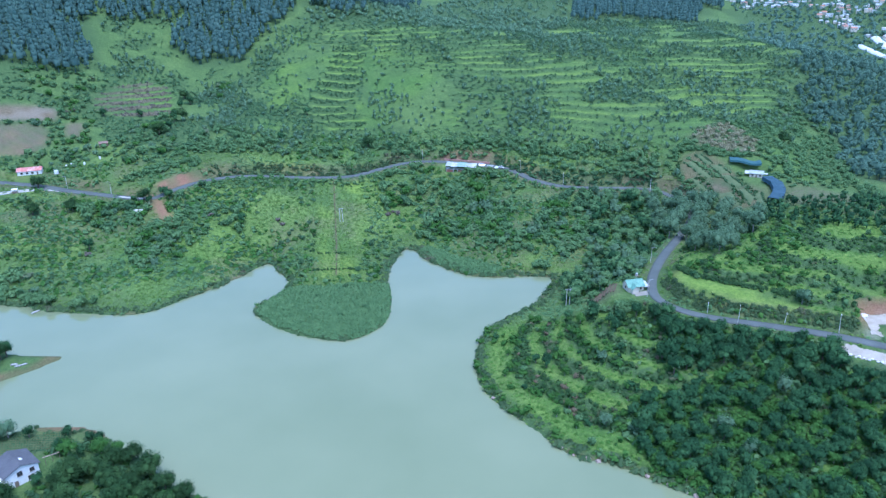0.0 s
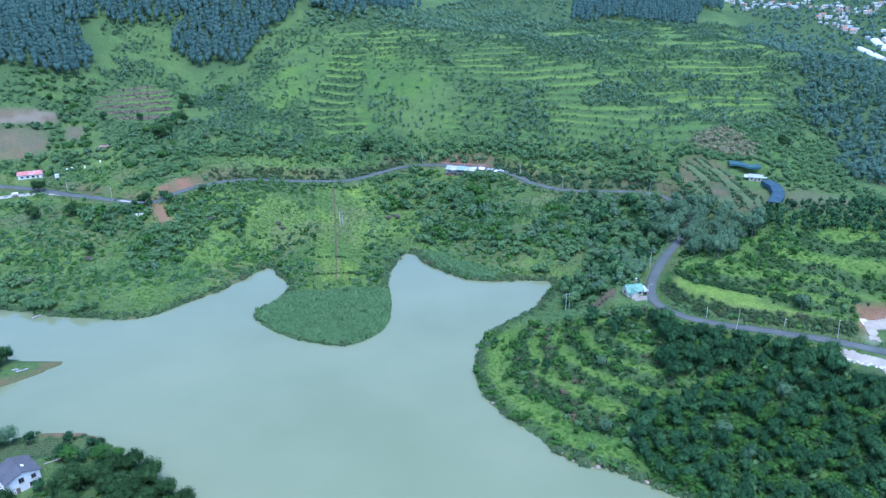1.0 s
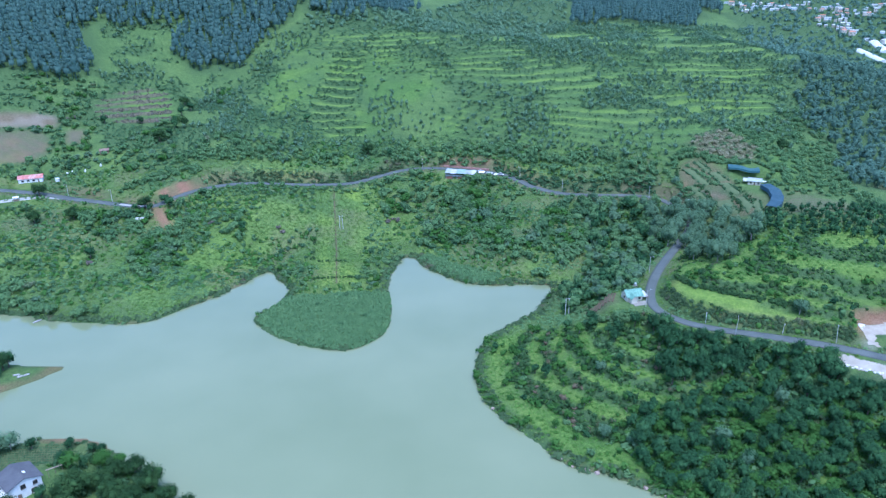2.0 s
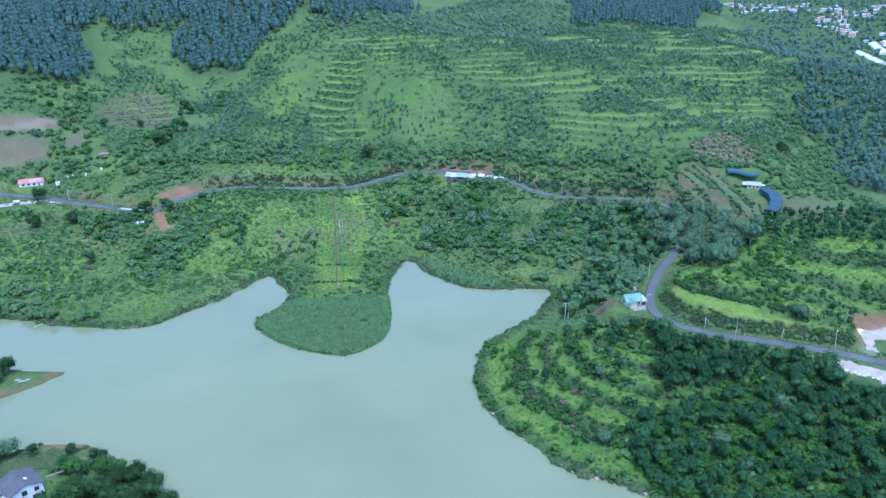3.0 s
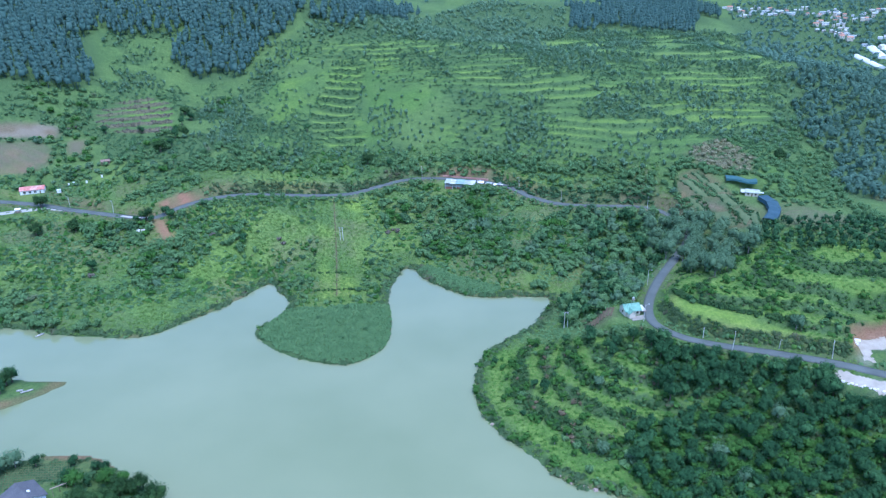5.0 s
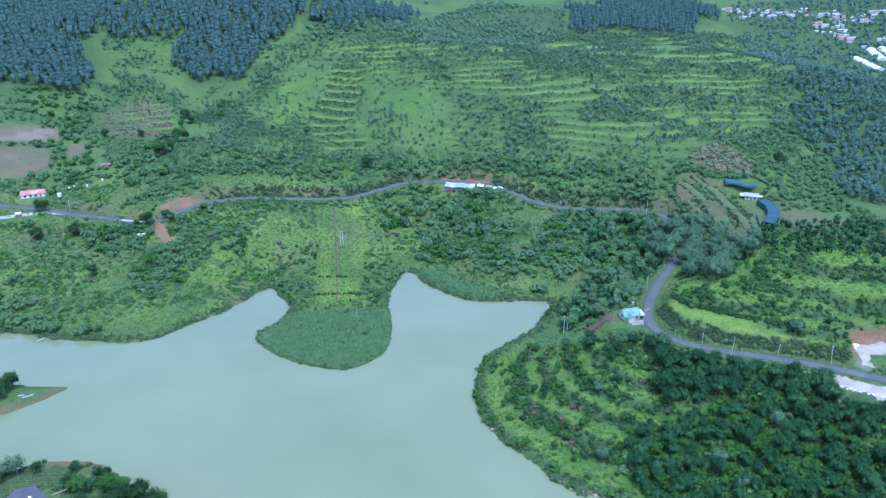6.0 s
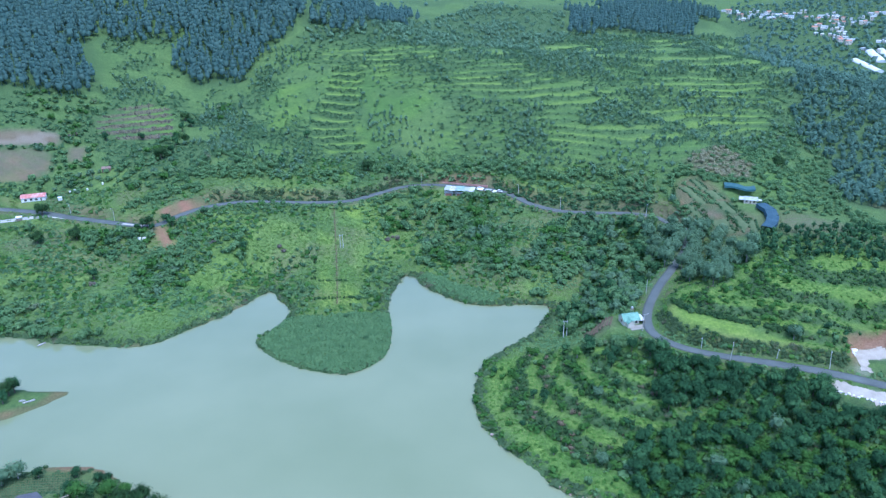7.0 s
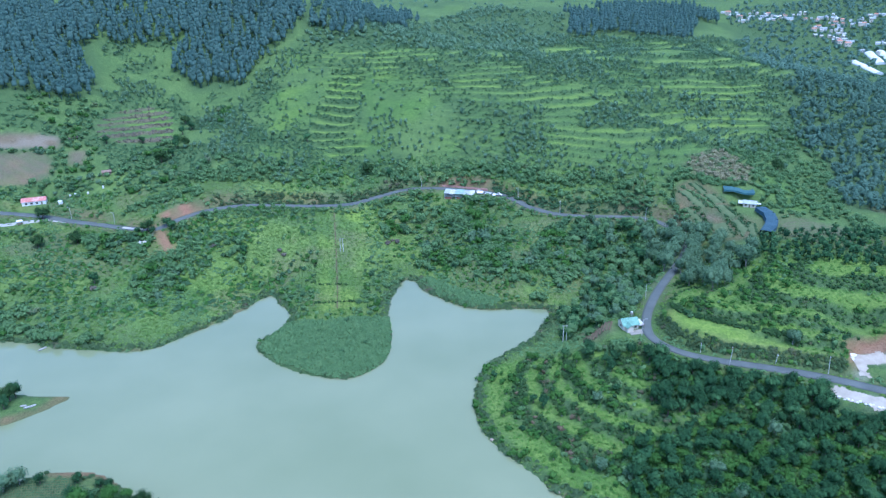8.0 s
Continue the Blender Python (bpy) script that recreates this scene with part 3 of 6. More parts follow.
    soil = np.maximum.reduce([zone(RED_BEHIND, 1) * 0.85, zone(RED_BANK, 1) * (0.45 + 0.5 * smooth(0.25, 0.55, vnoise(X, Y, 4, 82))), zone(EARTH_BANK, 1) * (0.4 + 0.45 * edge), upper * 0.2 * smooth(0.45, 0.65, vnoise(X, Y, 10, 86)), zone(RED_CUT, 1), ragged(BEDS, 64, 1.5, 2) * 0.25 * smooth(0.35, 0.6, vnoise(X, Y, 4, 76)), zone(SPIT_RIM, 1) * 0.65 * (0.6 + 0.4 * edge), zone(FIELD_BROWN, 2) * 0.25 * smooth(0.4, 0.7, vnoise(X, Y, 9, 74)), ragged(FIELD_PALE, 63, 2, 2) * 0.16, zone(VILLA_RIM, 1) * 0.7 * (0.6 + 0.4 * edge),
                              zone([(98.1, 277.5), (100.5, 275.5), (100.5, 270), (98.2, 270.5)], 1) * 0.7])
    soil = np.maximum(soil, (1 - smooth(0.2, 1.2, np.abs(SHORE_D - 0.4))) * 0.25 * (vnoise(X, Y, 9, 31) > 0.55))
    gravel = np.maximum(zone(LOT_UP, 1), zone(LOT_LOW, 1)) * 0.3 * edge
    gravel = np.maximum(gravel, ragged(FIELD_PALE, 63, 2, 2) * 0.12 * edge)
    fresh = np.maximum(zone(BRIGHT_TREAD, 2) * 0.75, zone(STRIP, 4) * 0.8 * smooth(0.3, 0.6, vnoise(X, Y, 11, 71)))
    fresh = np.maximum(fresh, lush * 0.35 * smooth(0.5, 0.75, vnoise(X, Y, 13, 72)) * smooth(200, 225, Y))
    fresh = np.maximum(fresh, zone(UPPER_TERRACES, 3) * 0.45 * smooth(0.35, 0.6, vnoise(X, Y, 12, 75)) * (1 - RISER))
    fresh = np.maximum(fresh, 0.3 * smooth(0.4, 0.7, vnoise(X, Y, 15, 77)) * smooth(205, 225, Y) * (1 - smooth(300, 330, Y)) * (X < 70))
    fresh = np.maximum(fresh, np.maximum(zone(PENINSULA, 3) * 0.32, zone(UPPER_TERRACES, 3) * 0.42) * TREAD)
    fresh = np.maximum(fresh, zone(PENINSULA, 3) * 0.15 * smooth(0.4, 0.7, vnoise(X, Y, 9, 78)) * (1 - RISER))
    steps = np.maximum(zone(HILL_STEPS, 2) * 0.55, zone(WEST_STEPS, 2) * 0.3) * TREAD
    long_grass = smooth(0.40, 0.60, vnoise(X * 0.35, Y, 14, 81)) * smooth(-95, -70, X)
    fresh = np.maximum.reduce([fresh, steps, ragged(HILLSIDE, 61, 14, 14) * TREAD * long_grass * 0.55])
    for name, values in (("lush", lush), ("fresh", fresh), ("scrub", scrub), ("dry", dry), ("soil", soil), ("gravel", gravel)):
        a = me.attributes.new(name, "FLOAT", "POINT")
        a.data.foreach_set("value", np.ascontiguousarray(values, dtype=np.float32).ravel())
    return tagged(new("ground", me), "green valley ground with meadows, terraces and bare red earth", "ground", kind="structure")


make_ground()


def make_water():
    xs, ys = np.linspace(-700, 240, 48), np.linspace(-320, 262, 30)
    gx, gy = np.meshgrid(xs, ys)
    me = quad_mesh("lake_water", np.stack([gx.ravel(), gy.ravel(), 0 * gx.ravel()], 1), grid_quads(48, 30), [WATER], flat=False)
    return tagged(new("water", me), "still milky green reservoir water between wooded shores", "lake", kind="structure")


def ribbon(name, line, width, mat, label, lift=0.06, zs=None, thick=0.12):
    """A paved strip with its own thickness along a line."""
    v, q = [], []
    n = len(line)
    for i, p in enumerate(line):
        a, b = line[max(i - 1, 0)], line[min(i + 1, n - 1)]
        t = np.array([b[0] - a[0], b[1] - a[1]])
        t = t / np.linalg.norm(t)
        side = np.array([-t[1], t[0]])
        wide = width[i] if isinstance(width, list) else width
        for s in (-0.5, -0.25, 0.0, 0.25, 0.5):
            x, y = p[0] + side[0] * s * wide, p[1] + side[1] * s * wide
            z = (p[2] if zs else height(x, y)) + lift + (0.05 - 0.2 * s * s)
            v.append((x, y, z))
        for s in (0.5, -0.5):
            x, y = p[0] + side[0] * s * wide, p[1] + side[1] * s * wide
            v.append((x, y, (p[2] if zs else height(x, y)) - thick))
    for i in range(n - 1):
        a, b = i * 7, i * 7 + 7
        for k, l in ((0, 1), (1, 2), (2, 3), (3, 4), (4, 5), (6, 0)):
            q.append((a + l, a + k, b + k, b + l))
    return tagged(new(name, quad_mesh(name, np.array(v), np.array(q), [mat], flat=False)), label, name.split("_")[0], kind="structure")


def gravel_lot(poly, label):
    """A strewn patch of gravel with a ragged rim, a hand high over the soil."""
    p, step = np.array(poly), 0.4
    xs, ys = np.arange(p[:, 0].min() - 1, p[:, 0].max() + 1, step), np.arange(p[:, 1].min() - 1, p[:, 1].max() + 1, step)
    gx, gy = np.meshgrid(xs, ys)
    wx, wy = (vnoise(gx, gy, 2.2, 95) - 0.5) * 1.8, (vnoise(gx, gy, 2.2, 96) - 0.5) * 1.8
    keep = (inside(gx + wx, gy + wy, poly) & (sample(ROAD_D, gx, gy) > 1.45))[:-1, :-1].ravel()
    z = sample(Z, gx, gy) + 0.05 + 0.03 * vnoise(gx, gy, 0.8, 97)
    quads = grid_quads(len(xs), len(ys))[keep]
    used, quads = np.unique(quads, return_inverse=True)
    v = np.stack([gx.ravel(), gy.ravel(), z.ravel()], 1)[used]
    return tagged(new("pavement", quad_mesh("pavement", v, quads.reshape(-1, 4), [GRAVEL], flat=False)), label, "gravel", kind="structure")


make_water()
gravel_lot(LOT_UP, "pale gravel yard under the red cutting")
gravel_lot(LOT_LOW, "pale gravel lay-by below the road")
ROAD_WIDTH = [4.0 - 1.1 * float(smooth(84, 100, i)) + 0.6 * float(smooth(136, 158, i)) for i in range(len(ROAD))]
ribbon("road", ROAD, ROAD_WIDTH, ASPHALT, "winding grey asphalt road cut into the hillside", 0.05, zs=True)
ribbon("pavement", LANE, 2.4, CONCRETE, "pale concrete lane branching off the road", 0.10)
ribbon("pavement", [p for p in ROAD if -134 < p[0] < -119 and p[1] < 280], 1.7, CONCRETE, "pale concrete shoulder along the road", 0.16, zs=True)

ribbon("footpath", [tuple(p) for p in TRAIL], 0.32, EARTH, "narrow trodden earth path down the grassy promontory", 0.1)

# ---------------------------------------------------------------- plants: the makers
CUBE_V, CUBE_Q = [], []


def make_cube_ball():
    seen = {}
    for ax in range(3):
        for sgn in (-1, 1):
            for i in range(2):
                for j in range(2):
                    face = []
                    for a, b in ((i, j), (i + 1, j), (i + 1, j + 1), (i, j + 1)):
                        c = [0, 0, 0]
                        c[ax], c[(ax + 1) % 3], c[(ax + 2) % 3] = sgn, a - 1, b - 1
                        key = tuple(c)
                        if key not in seen:
                            seen[key] = len(CUBE_V)
                            CUBE_V.append(np.array(c, float) / np.linalg.norm(c))
                        face.append(seen[key])
                    CUBE_Q.append(face if sgn > 0 else face[::-1])


make_cube_ball()
CUBE_V, CUBE_Q = np.array(CUBE_V), np.array(CUBE_Q)


BOX_V = np.array([(x, y, z) for x in (-1, 1) for y in (-1, 1) for z in (-1, 1)], float) / math.sqrt(3)
BOX_Q = np.array([(0, 1, 3, 2), (4, 6, 7, 5), (0, 4, 5, 1), (2, 3, 7, 6), (0, 2, 6, 4), (1, 5, 7, 3)])


def unit(a):
    return a / (np.linalg.norm(a, axis=1)[:, None] + 1e-9)


def crown(rng, lobes, leaves, leaf, core=0.8, droop=0.12, fine=False):
    """Leaf sprays over a few lobes, with a dim heart in each. Returns corners, quads and normals."""
    vs, qs, ns, base = [], [], [], 0
    ball, faces = (CUBE_V, CUBE_Q) if fine else (BOX_V, BOX_Q)
    for x, y, z, rx, rz in lobes:
        k = core * (1 + (0.18 if fine else 0.12) * rng.standard_normal(len(ball)))[:, None]
        vs.append(ball * k * np.array([rx, rx, rz]) + np.array([x, y, z]))
        qs.append(faces + base)
        ns.append(unit(ball + np.array([0, 0, 0.4])))
        base += len(ball)
    area = np.array([l[3] * (l[3] + l[4]) for l in lobes])
    pick = rng.choice(len(lobes), leaves, p=area / area.sum())
    L = np.array(lobes)[pick]
    d = rng.standard_normal((leaves, 3))
    d[:, 2] = d[:, 2] * 0.9 + 0.25
    d = unit(d)
    ruffle, lift = (0.55, 0.2) if fine else (0.34, 0.4)
    c = L[:, :3] + d * np.stack([L[:, 3], L[:, 3], L[:, 4]], 1) * (0.72 + 0.55 * rng.uniform(0, 1, leaves) ** 1.5)[:, None]
    nrm = unit(d + rng.standard_normal((leaves, 3)) * ruffle + np.array([0, 0, 0.3 + droop]))
    t = unit(np.cross(nrm, rng.standard_normal((leaves, 3))))
    b = np.cross(nrm, t)
    s = leaf * rng.uniform(0.6, 1.4, leaves)[:, None]
    w = s * rng.uniform(0.4, 0.8, leaves)[:, None]
    quad = np.stack([c - t * s, c - b * w + nrm * s * 0.15, c + t * s, c + b * w + nrm * s * 0.15], 1)
    vs.append(quad.reshape(-1, 3))
    ns.append(np.repeat(unit(d * 0.5 + nrm * ruffle + np.array([0, 0, lift])), 4, axis=0))
    qs.append(np.arange(leaves * 4).reshape(-1, 4) + base)
    return np.concatenate(vs), np.concatenate(qs), np.concatenate(ns)


def tube(points, radii, sides=6):
    """A tapered stem through points."""
    vs, qs, ns = [], [], []
    for p, r in zip(points, radii):
        for k in range(sides):
            a = 2 * math.pi * k / sides
            vs.append((p[0] + r * math.cos(a), p[1] + r * math.sin(a), p[2]))
            ns.append((math.cos(a), math.sin(a), 0.0))
    for i in range(len(points) - 1):
        for k in range(sides):
            a, b = i * sides + k, i * sides + (k + 1) % sides
            qs.append((a, b, b + sides, a + sides))
    return np.array(vs, float), np.array(qs), np.array(ns)


def join(pieces):
    vs, qs, ns, base = [], [], [], 0
    for v, q, n in pieces:
        vs.append(v)
        qs.append(q + base)
        ns.append(n)
        base += len(v)
    return np.concatenate(vs), np.concatenate(qs), np.concatenate(ns)


def lobes_round(rng, r, z, n=5, flat=0.8, spread=0.55):
    out = [(0, 0, z, r * 0.72, r * 0.72 * flat)]
    for k in range(n):
        a = 2 * math.pi * (k + rng.uniform(-0.3, 0.3)) / n
        e = r * spread * rng.uniform(0.8, 1.15)
        s = r * rng.uniform(0.38, 0.55)
        out.append((e * math.cos(a), e * math.sin(a), z + r * rng.uniform(-0.3, 0.35) * flat, s, s * flat))
    return out


def trunk_with_limbs(rng, lobes, foot=0.16):
    top = lobes[0][2]
    bend = rng.uniform(-0.25, 0.25, 2)
    pieces = [tube([(0, 0, -0.4), (bend[0] * 0.3, bend[1] * 0.3, top * 0.35), (bend[0], bend[1], top * 0.7), (0, 0, top)], [foot * 1.25, foot, foot * 0.75, foot * 0.4])]
    for x, y, z, r, _ in lobes[1:5]:
        pieces.append(tube([(bend[0] * 0.4, bend[1] * 0.4, top * 0.42), (x * 0.55, y * 0.55, (top * 0.42 + z) * 0.5), (x * 0.95, y * 0.95, z)], [foot * 0.5, foot * 0.38, foot * 0.18], 5))
    return join(pieces)


def tree(name, seed, r, z, leaves, leaf, leaf_mat, bark, count=5, flat=0.85, spread=0.55, core=0.78, foot=0.16):
    """A tree as a thing: trunk with limbs, and a ragged crown."""
    rng = np.random.default_rng(seed)
    lobes = lobes_round(rng, r, z, count, flat, spread)
    root = new(name)
    v, q, n = trunk_with_limbs(rng, lobes, foot)
    t = new("trunk", quad_mesh("trunk", v, q, [bark], flat=False))
    t.parent = root
    v, q, n = crown(rng, lobes, leaves, leaf, core, fine=True)
    c = new("crown", quad_mesh("crown", v, q, [leaf_mat], normals=n))
    c.parent = root
    return root


def shrub_shape(seed, r, leaves, leaf, n=3, flat=0.9, core=0.8):
    rng = np.random.default_rng(seed)
    return crown(rng, lobes_round(rng, r, r * flat * 0.6, n, flat, 0.6), leaves, leaf, core)


def tuft_shape(seed, r, leaves, leaf, flat=0.9):
    rng = np.random.default_rng(seed)
    return crown(rng, [(0, 0, r * flat * 0.5, r, r * flat)], leaves, leaf, 0.78)


def small_tree_shape(seed, r, z, leaves, leaf, n=4, flat=0.9):
    rng = np.random.default_rng(seed)
    return join([tube([(0, 0, -0.4), (0, 0, z)], [0.14, 0.08], 4), crown(rng, lobes_round(rng, r, z, n, flat), leaves, leaf, 0.8)])


def pine_shape(seed, h, r, leaves, leaf):
    """A pine: bare stem, a full rounded crown that narrows to the tip."""
    rng = np.random.default_rng(seed)
    o = rng.uniform(-0.12, 0.12, 4) * r
    lobes = [(o[0], o[1], h * 0.48, r, h * 0.28), (o[2], o[3], h * 0.72, r * 0.7, h * 0.2), (0, 0, h * 0.92, r * 0.36, h * 0.14)]
    return join([tube([(0, 0, -0.5), (0, 0, h * 0.92)], [0.22, 0.06], 4), crown(rng, lobes, leaves, leaf, 0.9)])


def herb_shape(seed, n, size, tall):
    """A tuft of drooping blades round a low middle."""
    rng = np.random.default_rng(seed)
    vs, ns = [], []
    turn = rng.uniform(0, 6.28)
    for k in range(n):
        a = turn + 6.28 * k / n + rng.uniform(-0.4, 0.4)
        d = np.array([math.cos(a), math.sin(a), 0])
        s = np.array([-d[1], d[0], 0])
        o = s * rng.uniform(-0.2, 0.2) * size
        reach, top, low = size * rng.uniform(0.5, 1.1), tall * rng.uniform(0.65, 1.1), tall * rng.uniform(0.0, 0.4)
        wide, up = size * rng.uniform(0.24, 0.4), np.array([0, 0, 1.0])
        vs += [o - s * wide * 0.7 + up * top, o + d * reach - s * wide + up * low, o + d * reach * 1.15 + s * wide * 0.6 + up * low, o + s * wide * 0.7 + up * top]
        ns += [d * 0.35 + np.array([0, 0, 0.9]) + rng.standard_normal(3) * 0.12] * 4
    return np.array(vs), np.arange(n * 4).reshape(-1, 4), unit(np.array(ns))


def clear(x, y, road=3.6, water=0.2):
    """Where plants may stand: off the road, the water, the buildings and the bare ground."""
    ok = (sample(ROAD_D, x, y) > road) & (sample(SHORE_D, x, y) > water)
    for px, py, _, r, _ in PADS:
        ok &= np.hypot(x - px, y - py) > r * 0.95
    for poly in (LOT_UP, LOT_LOW, RED_BANK, RED_CUT, FIELD_BROWN, FIELD_SMALL, FIELD_PALE, BEDS, LOT_FRONT, EARTH_TRACK, PLOT):
        ok &= ~inside(x, y, poly)
    for x0, y0, x1, y1 in CLEARINGS:
        ok &= ~((x > x0) & (x < x1) & (y > y0) & (y < y1))
    return ok


CLEARINGS = [(-1, 306, 26, 317), (114, 271, 131, 281), (113, 236, 130, 262), (51, 180, 61, 188.5), (42.5, 184, 51.5, 189.5)]


def some(places, n, seed):
    """At most n of the places, picked evenly."""
    return np.random.default_rng(seed).permutation(places)[:n]


def off(places, *polys):
    """The places outside some zones."""
    for poly in polys:
        places = places[~inside(places[:, 0], places[:, 1], poly)]
    return places


def off_treads(places, share, seed):
    """Keeps only a share of the plants that would stand on the terraces' grassy treads."""
    keep = (sample(TREAD, places[:, 0], places[:, 1]) < 0.3) | (np.random.default_rng(seed).uniform(0, 1, len(places)) < share)
    return places[keep]


def thin(places, x0, x1, seed):
    """Lets a stand grow thinner from x1 towards x0."""
    keep = np.random.default_rng(seed).uniform(0.05, 1, len(places)) < smooth(x0, x1, places[:, 0]) + 0.08
    return places[keep]


def spots(seed, poly, spacing, keep=1.0, clump=None, clump_at=0.5, road=3.6, water=0.2, soft=None, wander=0.0):
    """Jittered places in a zone; clump: the size in metres of the patches in which plants gather."""
    rng = np.random.default_rng(seed)
    p = np.array(poly, float)
    xs, ys = np.arange(p[:, 0].min(), p[:, 0].max(), spacing), np.arange(p[:, 1].min(), p[:, 1].max(), spacing)
    x, y = [a.ravel() for a in np.meshgrid(xs, ys)]
    x, y = x + rng.uniform(-0.5, 0.5, len(x)) * spacing, y + rng.uniform(-0.5, 0.5, len(y)) * spacing
    wx, wy = (vnoise(x, y, 17, seed + 7) - 0.5) * wander, (vnoise(x, y, 17, seed + 8) - 0.5) * wander
    ok = inside(x + wx, y + wy, poly) & (rng.uniform(0, 1, len(x)) < keep)
    if soft:
        ok &= rng.uniform(0.03, 1, len(x)) < smooth(soft[0], soft[1], fern(x, y))
    x, y = x[ok], y[ok]
    if clump:
        ok = vnoise(x, y, clump, seed) * 0.7 + vnoise(x, y, clump * 0.37, seed + 1) * 0.3 > clump_at
        x, y = x[ok], y[ok]
    ok = clear(x, y, road, water)
    return np.stack([x[ok], y[ok]], 1)


def stuff(name, seed, places, shapes, size, mat, label, category, sink=0.1):
    """Plants beyond counting, joined into one object."""
    rng = np.random.default_rng(seed)
    vs, qs, ns, base = [], [], [], 0
    zs = sample(Z, places[:, 0], places[:, 1])
    for (x, y), z in zip(places, zs):
        v, q, nv = shapes[rng.integers(len(shapes))]
        a, s = rng.uniform(0, 6.28), rng.uniform(*size)
        c, n = math.cos(a), math.sin(a)
        w, m = np.empty_like(v), np.empty_like(v)
        w[:, 0], w[:, 1] = (v[:, 0] * c - v[:, 1] * n) * s + x, (v[:, 0] * n + v[:, 1] * c) * s + y
        w[:, 2] = v[:, 2] * s * rng.uniform(0.85, 1.2) + z - sink
        m[:, 0], m[:, 1], m[:, 2] = nv[:, 0] * c - nv[:, 1] * n, nv[:, 0] * n + nv[:, 1] * c, nv[:, 2]
        vs.append(w)
        qs.append(q + base)
        ns.append(m)
        base += len(v)
    me = quad_mesh(name, np.concatenate(vs), np.concatenate(qs), [mat], normals=np.concatenate(ns))
    return tagged(new(name, me), label, category, kind="stuff")


# ---------------------------------------------------------------- plants: single trees near the camera's side of the lake
PEN_WEST = [(8, 183), (26, 190), (40, 168), (40, 150), (36, 128), (27, 124), (12, 145), (6, 165)]
PEN_TOP = [(36, 186), (55, 173), (52, 158), (46, 160), (32, 178)]
SILVER_WOOD = [(97, 257), (114, 239), (106, 216), (87, 199), (76, 203), (84, 232)]


def place(x, y, z, turn=0.0, lean=0.0):
    """The pose, in metres, of a place of the plan."""
    return pose(x * S, y * S, z * S, lean, 0, turn)


def plant_group(seed, places, kinds, size, label, category, group):
    rng = np.random.default_rng(seed)
    for x, y in places:
        k = kinds[rng.integers(len(kinds))]
        ob = copy_thing(k, place(x, y, height(x, y) - 0.05, rng.uniform(0, 360)))
        s = rng.uniform(*size)
        ob.scale = (s, s * rng.uniform(0.92, 1.08), s * rng.uniform(0.9, 1.15))
        tagged(ob, label, category, group)


def remove_models(kinds):
    for k in kinds:
        for o in (*k.children_recursive, k):
            bpy.data.objects.remove(o)


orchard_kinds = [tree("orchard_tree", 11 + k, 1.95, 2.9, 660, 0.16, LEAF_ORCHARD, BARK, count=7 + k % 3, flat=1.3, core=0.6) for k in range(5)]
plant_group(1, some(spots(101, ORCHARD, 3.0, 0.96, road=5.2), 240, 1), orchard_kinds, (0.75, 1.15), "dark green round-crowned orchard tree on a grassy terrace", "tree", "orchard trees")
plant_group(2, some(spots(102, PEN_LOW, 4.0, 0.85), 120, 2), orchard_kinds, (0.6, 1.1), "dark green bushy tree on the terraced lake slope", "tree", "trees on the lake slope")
light_kinds = [tree("leafy_tree", 31 + k, 2.0, 2.5, 620, 0.17, LEAF_LIGHT, PALE_BARK, count=6, flat=1.0, core=0.6) for k in range(3)]
plant_group(3, some(spots(103, PEN_LOW, 4.6, 0.75), 70, 3), light_kinds, (0.5, 0.95), "fresh green leafy tree on the terraced lake slope", "tree", "trees on the lake slope")
silver_kinds = [tree("silver_tree", 51 + k, 2.9, 4.0, 620, 0.28, LEAF_SILVER, PALE_BARK, count=9, flat=1.25, core=0.58) for k in range(3)]
plant_group(4, np.concatenate([spots(104, SILVER_WOOD, 5.6, 0.9), spots(105, [(80, 266), (90, 262), (90, 248), (84, 236), (78, 240)], 5.0, 0.8)]), silver_kinds, (0.6, 1.15), "tall silvery green tree beside the road bend", "tree", "silvery trees at the bend")
BEND = np.array([p[:2] for p in curve(ROAD_BEND, 2) if 224 < p[1] < 263])
BEND_SIDE = np.array([BEND[min(k + 1, len(BEND) - 1)] - BEND[max(k - 1, 0)] for k in range(len(BEND))])
BEND_SIDE = np.stack([-BEND_SIDE[:, 1], BEND_SIDE[:, 0]], 1) / np.linalg.norm(BEND_SIDE, axis=1)[:, None]
plant_group(12, np.concatenate([BEND + BEND_SIDE * 2.9, BEND - BEND_SIDE * 3.0]), silver_kinds, (0.85, 1.15), "grey-green leafy tree crowding the road bend", "tree", "silvery trees at the bend")
plant_group(5, np.array([(43.5, 132), (37.5, 135.5), (66, 124), (63, 131), (80, 140), (96, 167.5), (41, 158)]), silver_kinds, (0.5, 0.75), "pale silvery tree on a grassy terrace", "tree", "pale trees on terraces")
plant_group(6, spots(106, PEN_TOP, 5.5, 0.75), light_kinds + orchard_kinds, (0.6, 0.95), "bushy green tree on the rounded headland", "tree", "trees on the headland")
plant_group(13, some(spots(511, PEN_WEST, 4.6, 0.85, 10, 0.45, water=5.0), 16, 5), light_kinds, (0.42, 0.7), "low leafy tree on the headland's grassy steps", "tree", "trees on the headland")
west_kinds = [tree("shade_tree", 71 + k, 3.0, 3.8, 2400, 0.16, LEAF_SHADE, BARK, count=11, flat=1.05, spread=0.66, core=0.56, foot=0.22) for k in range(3)]
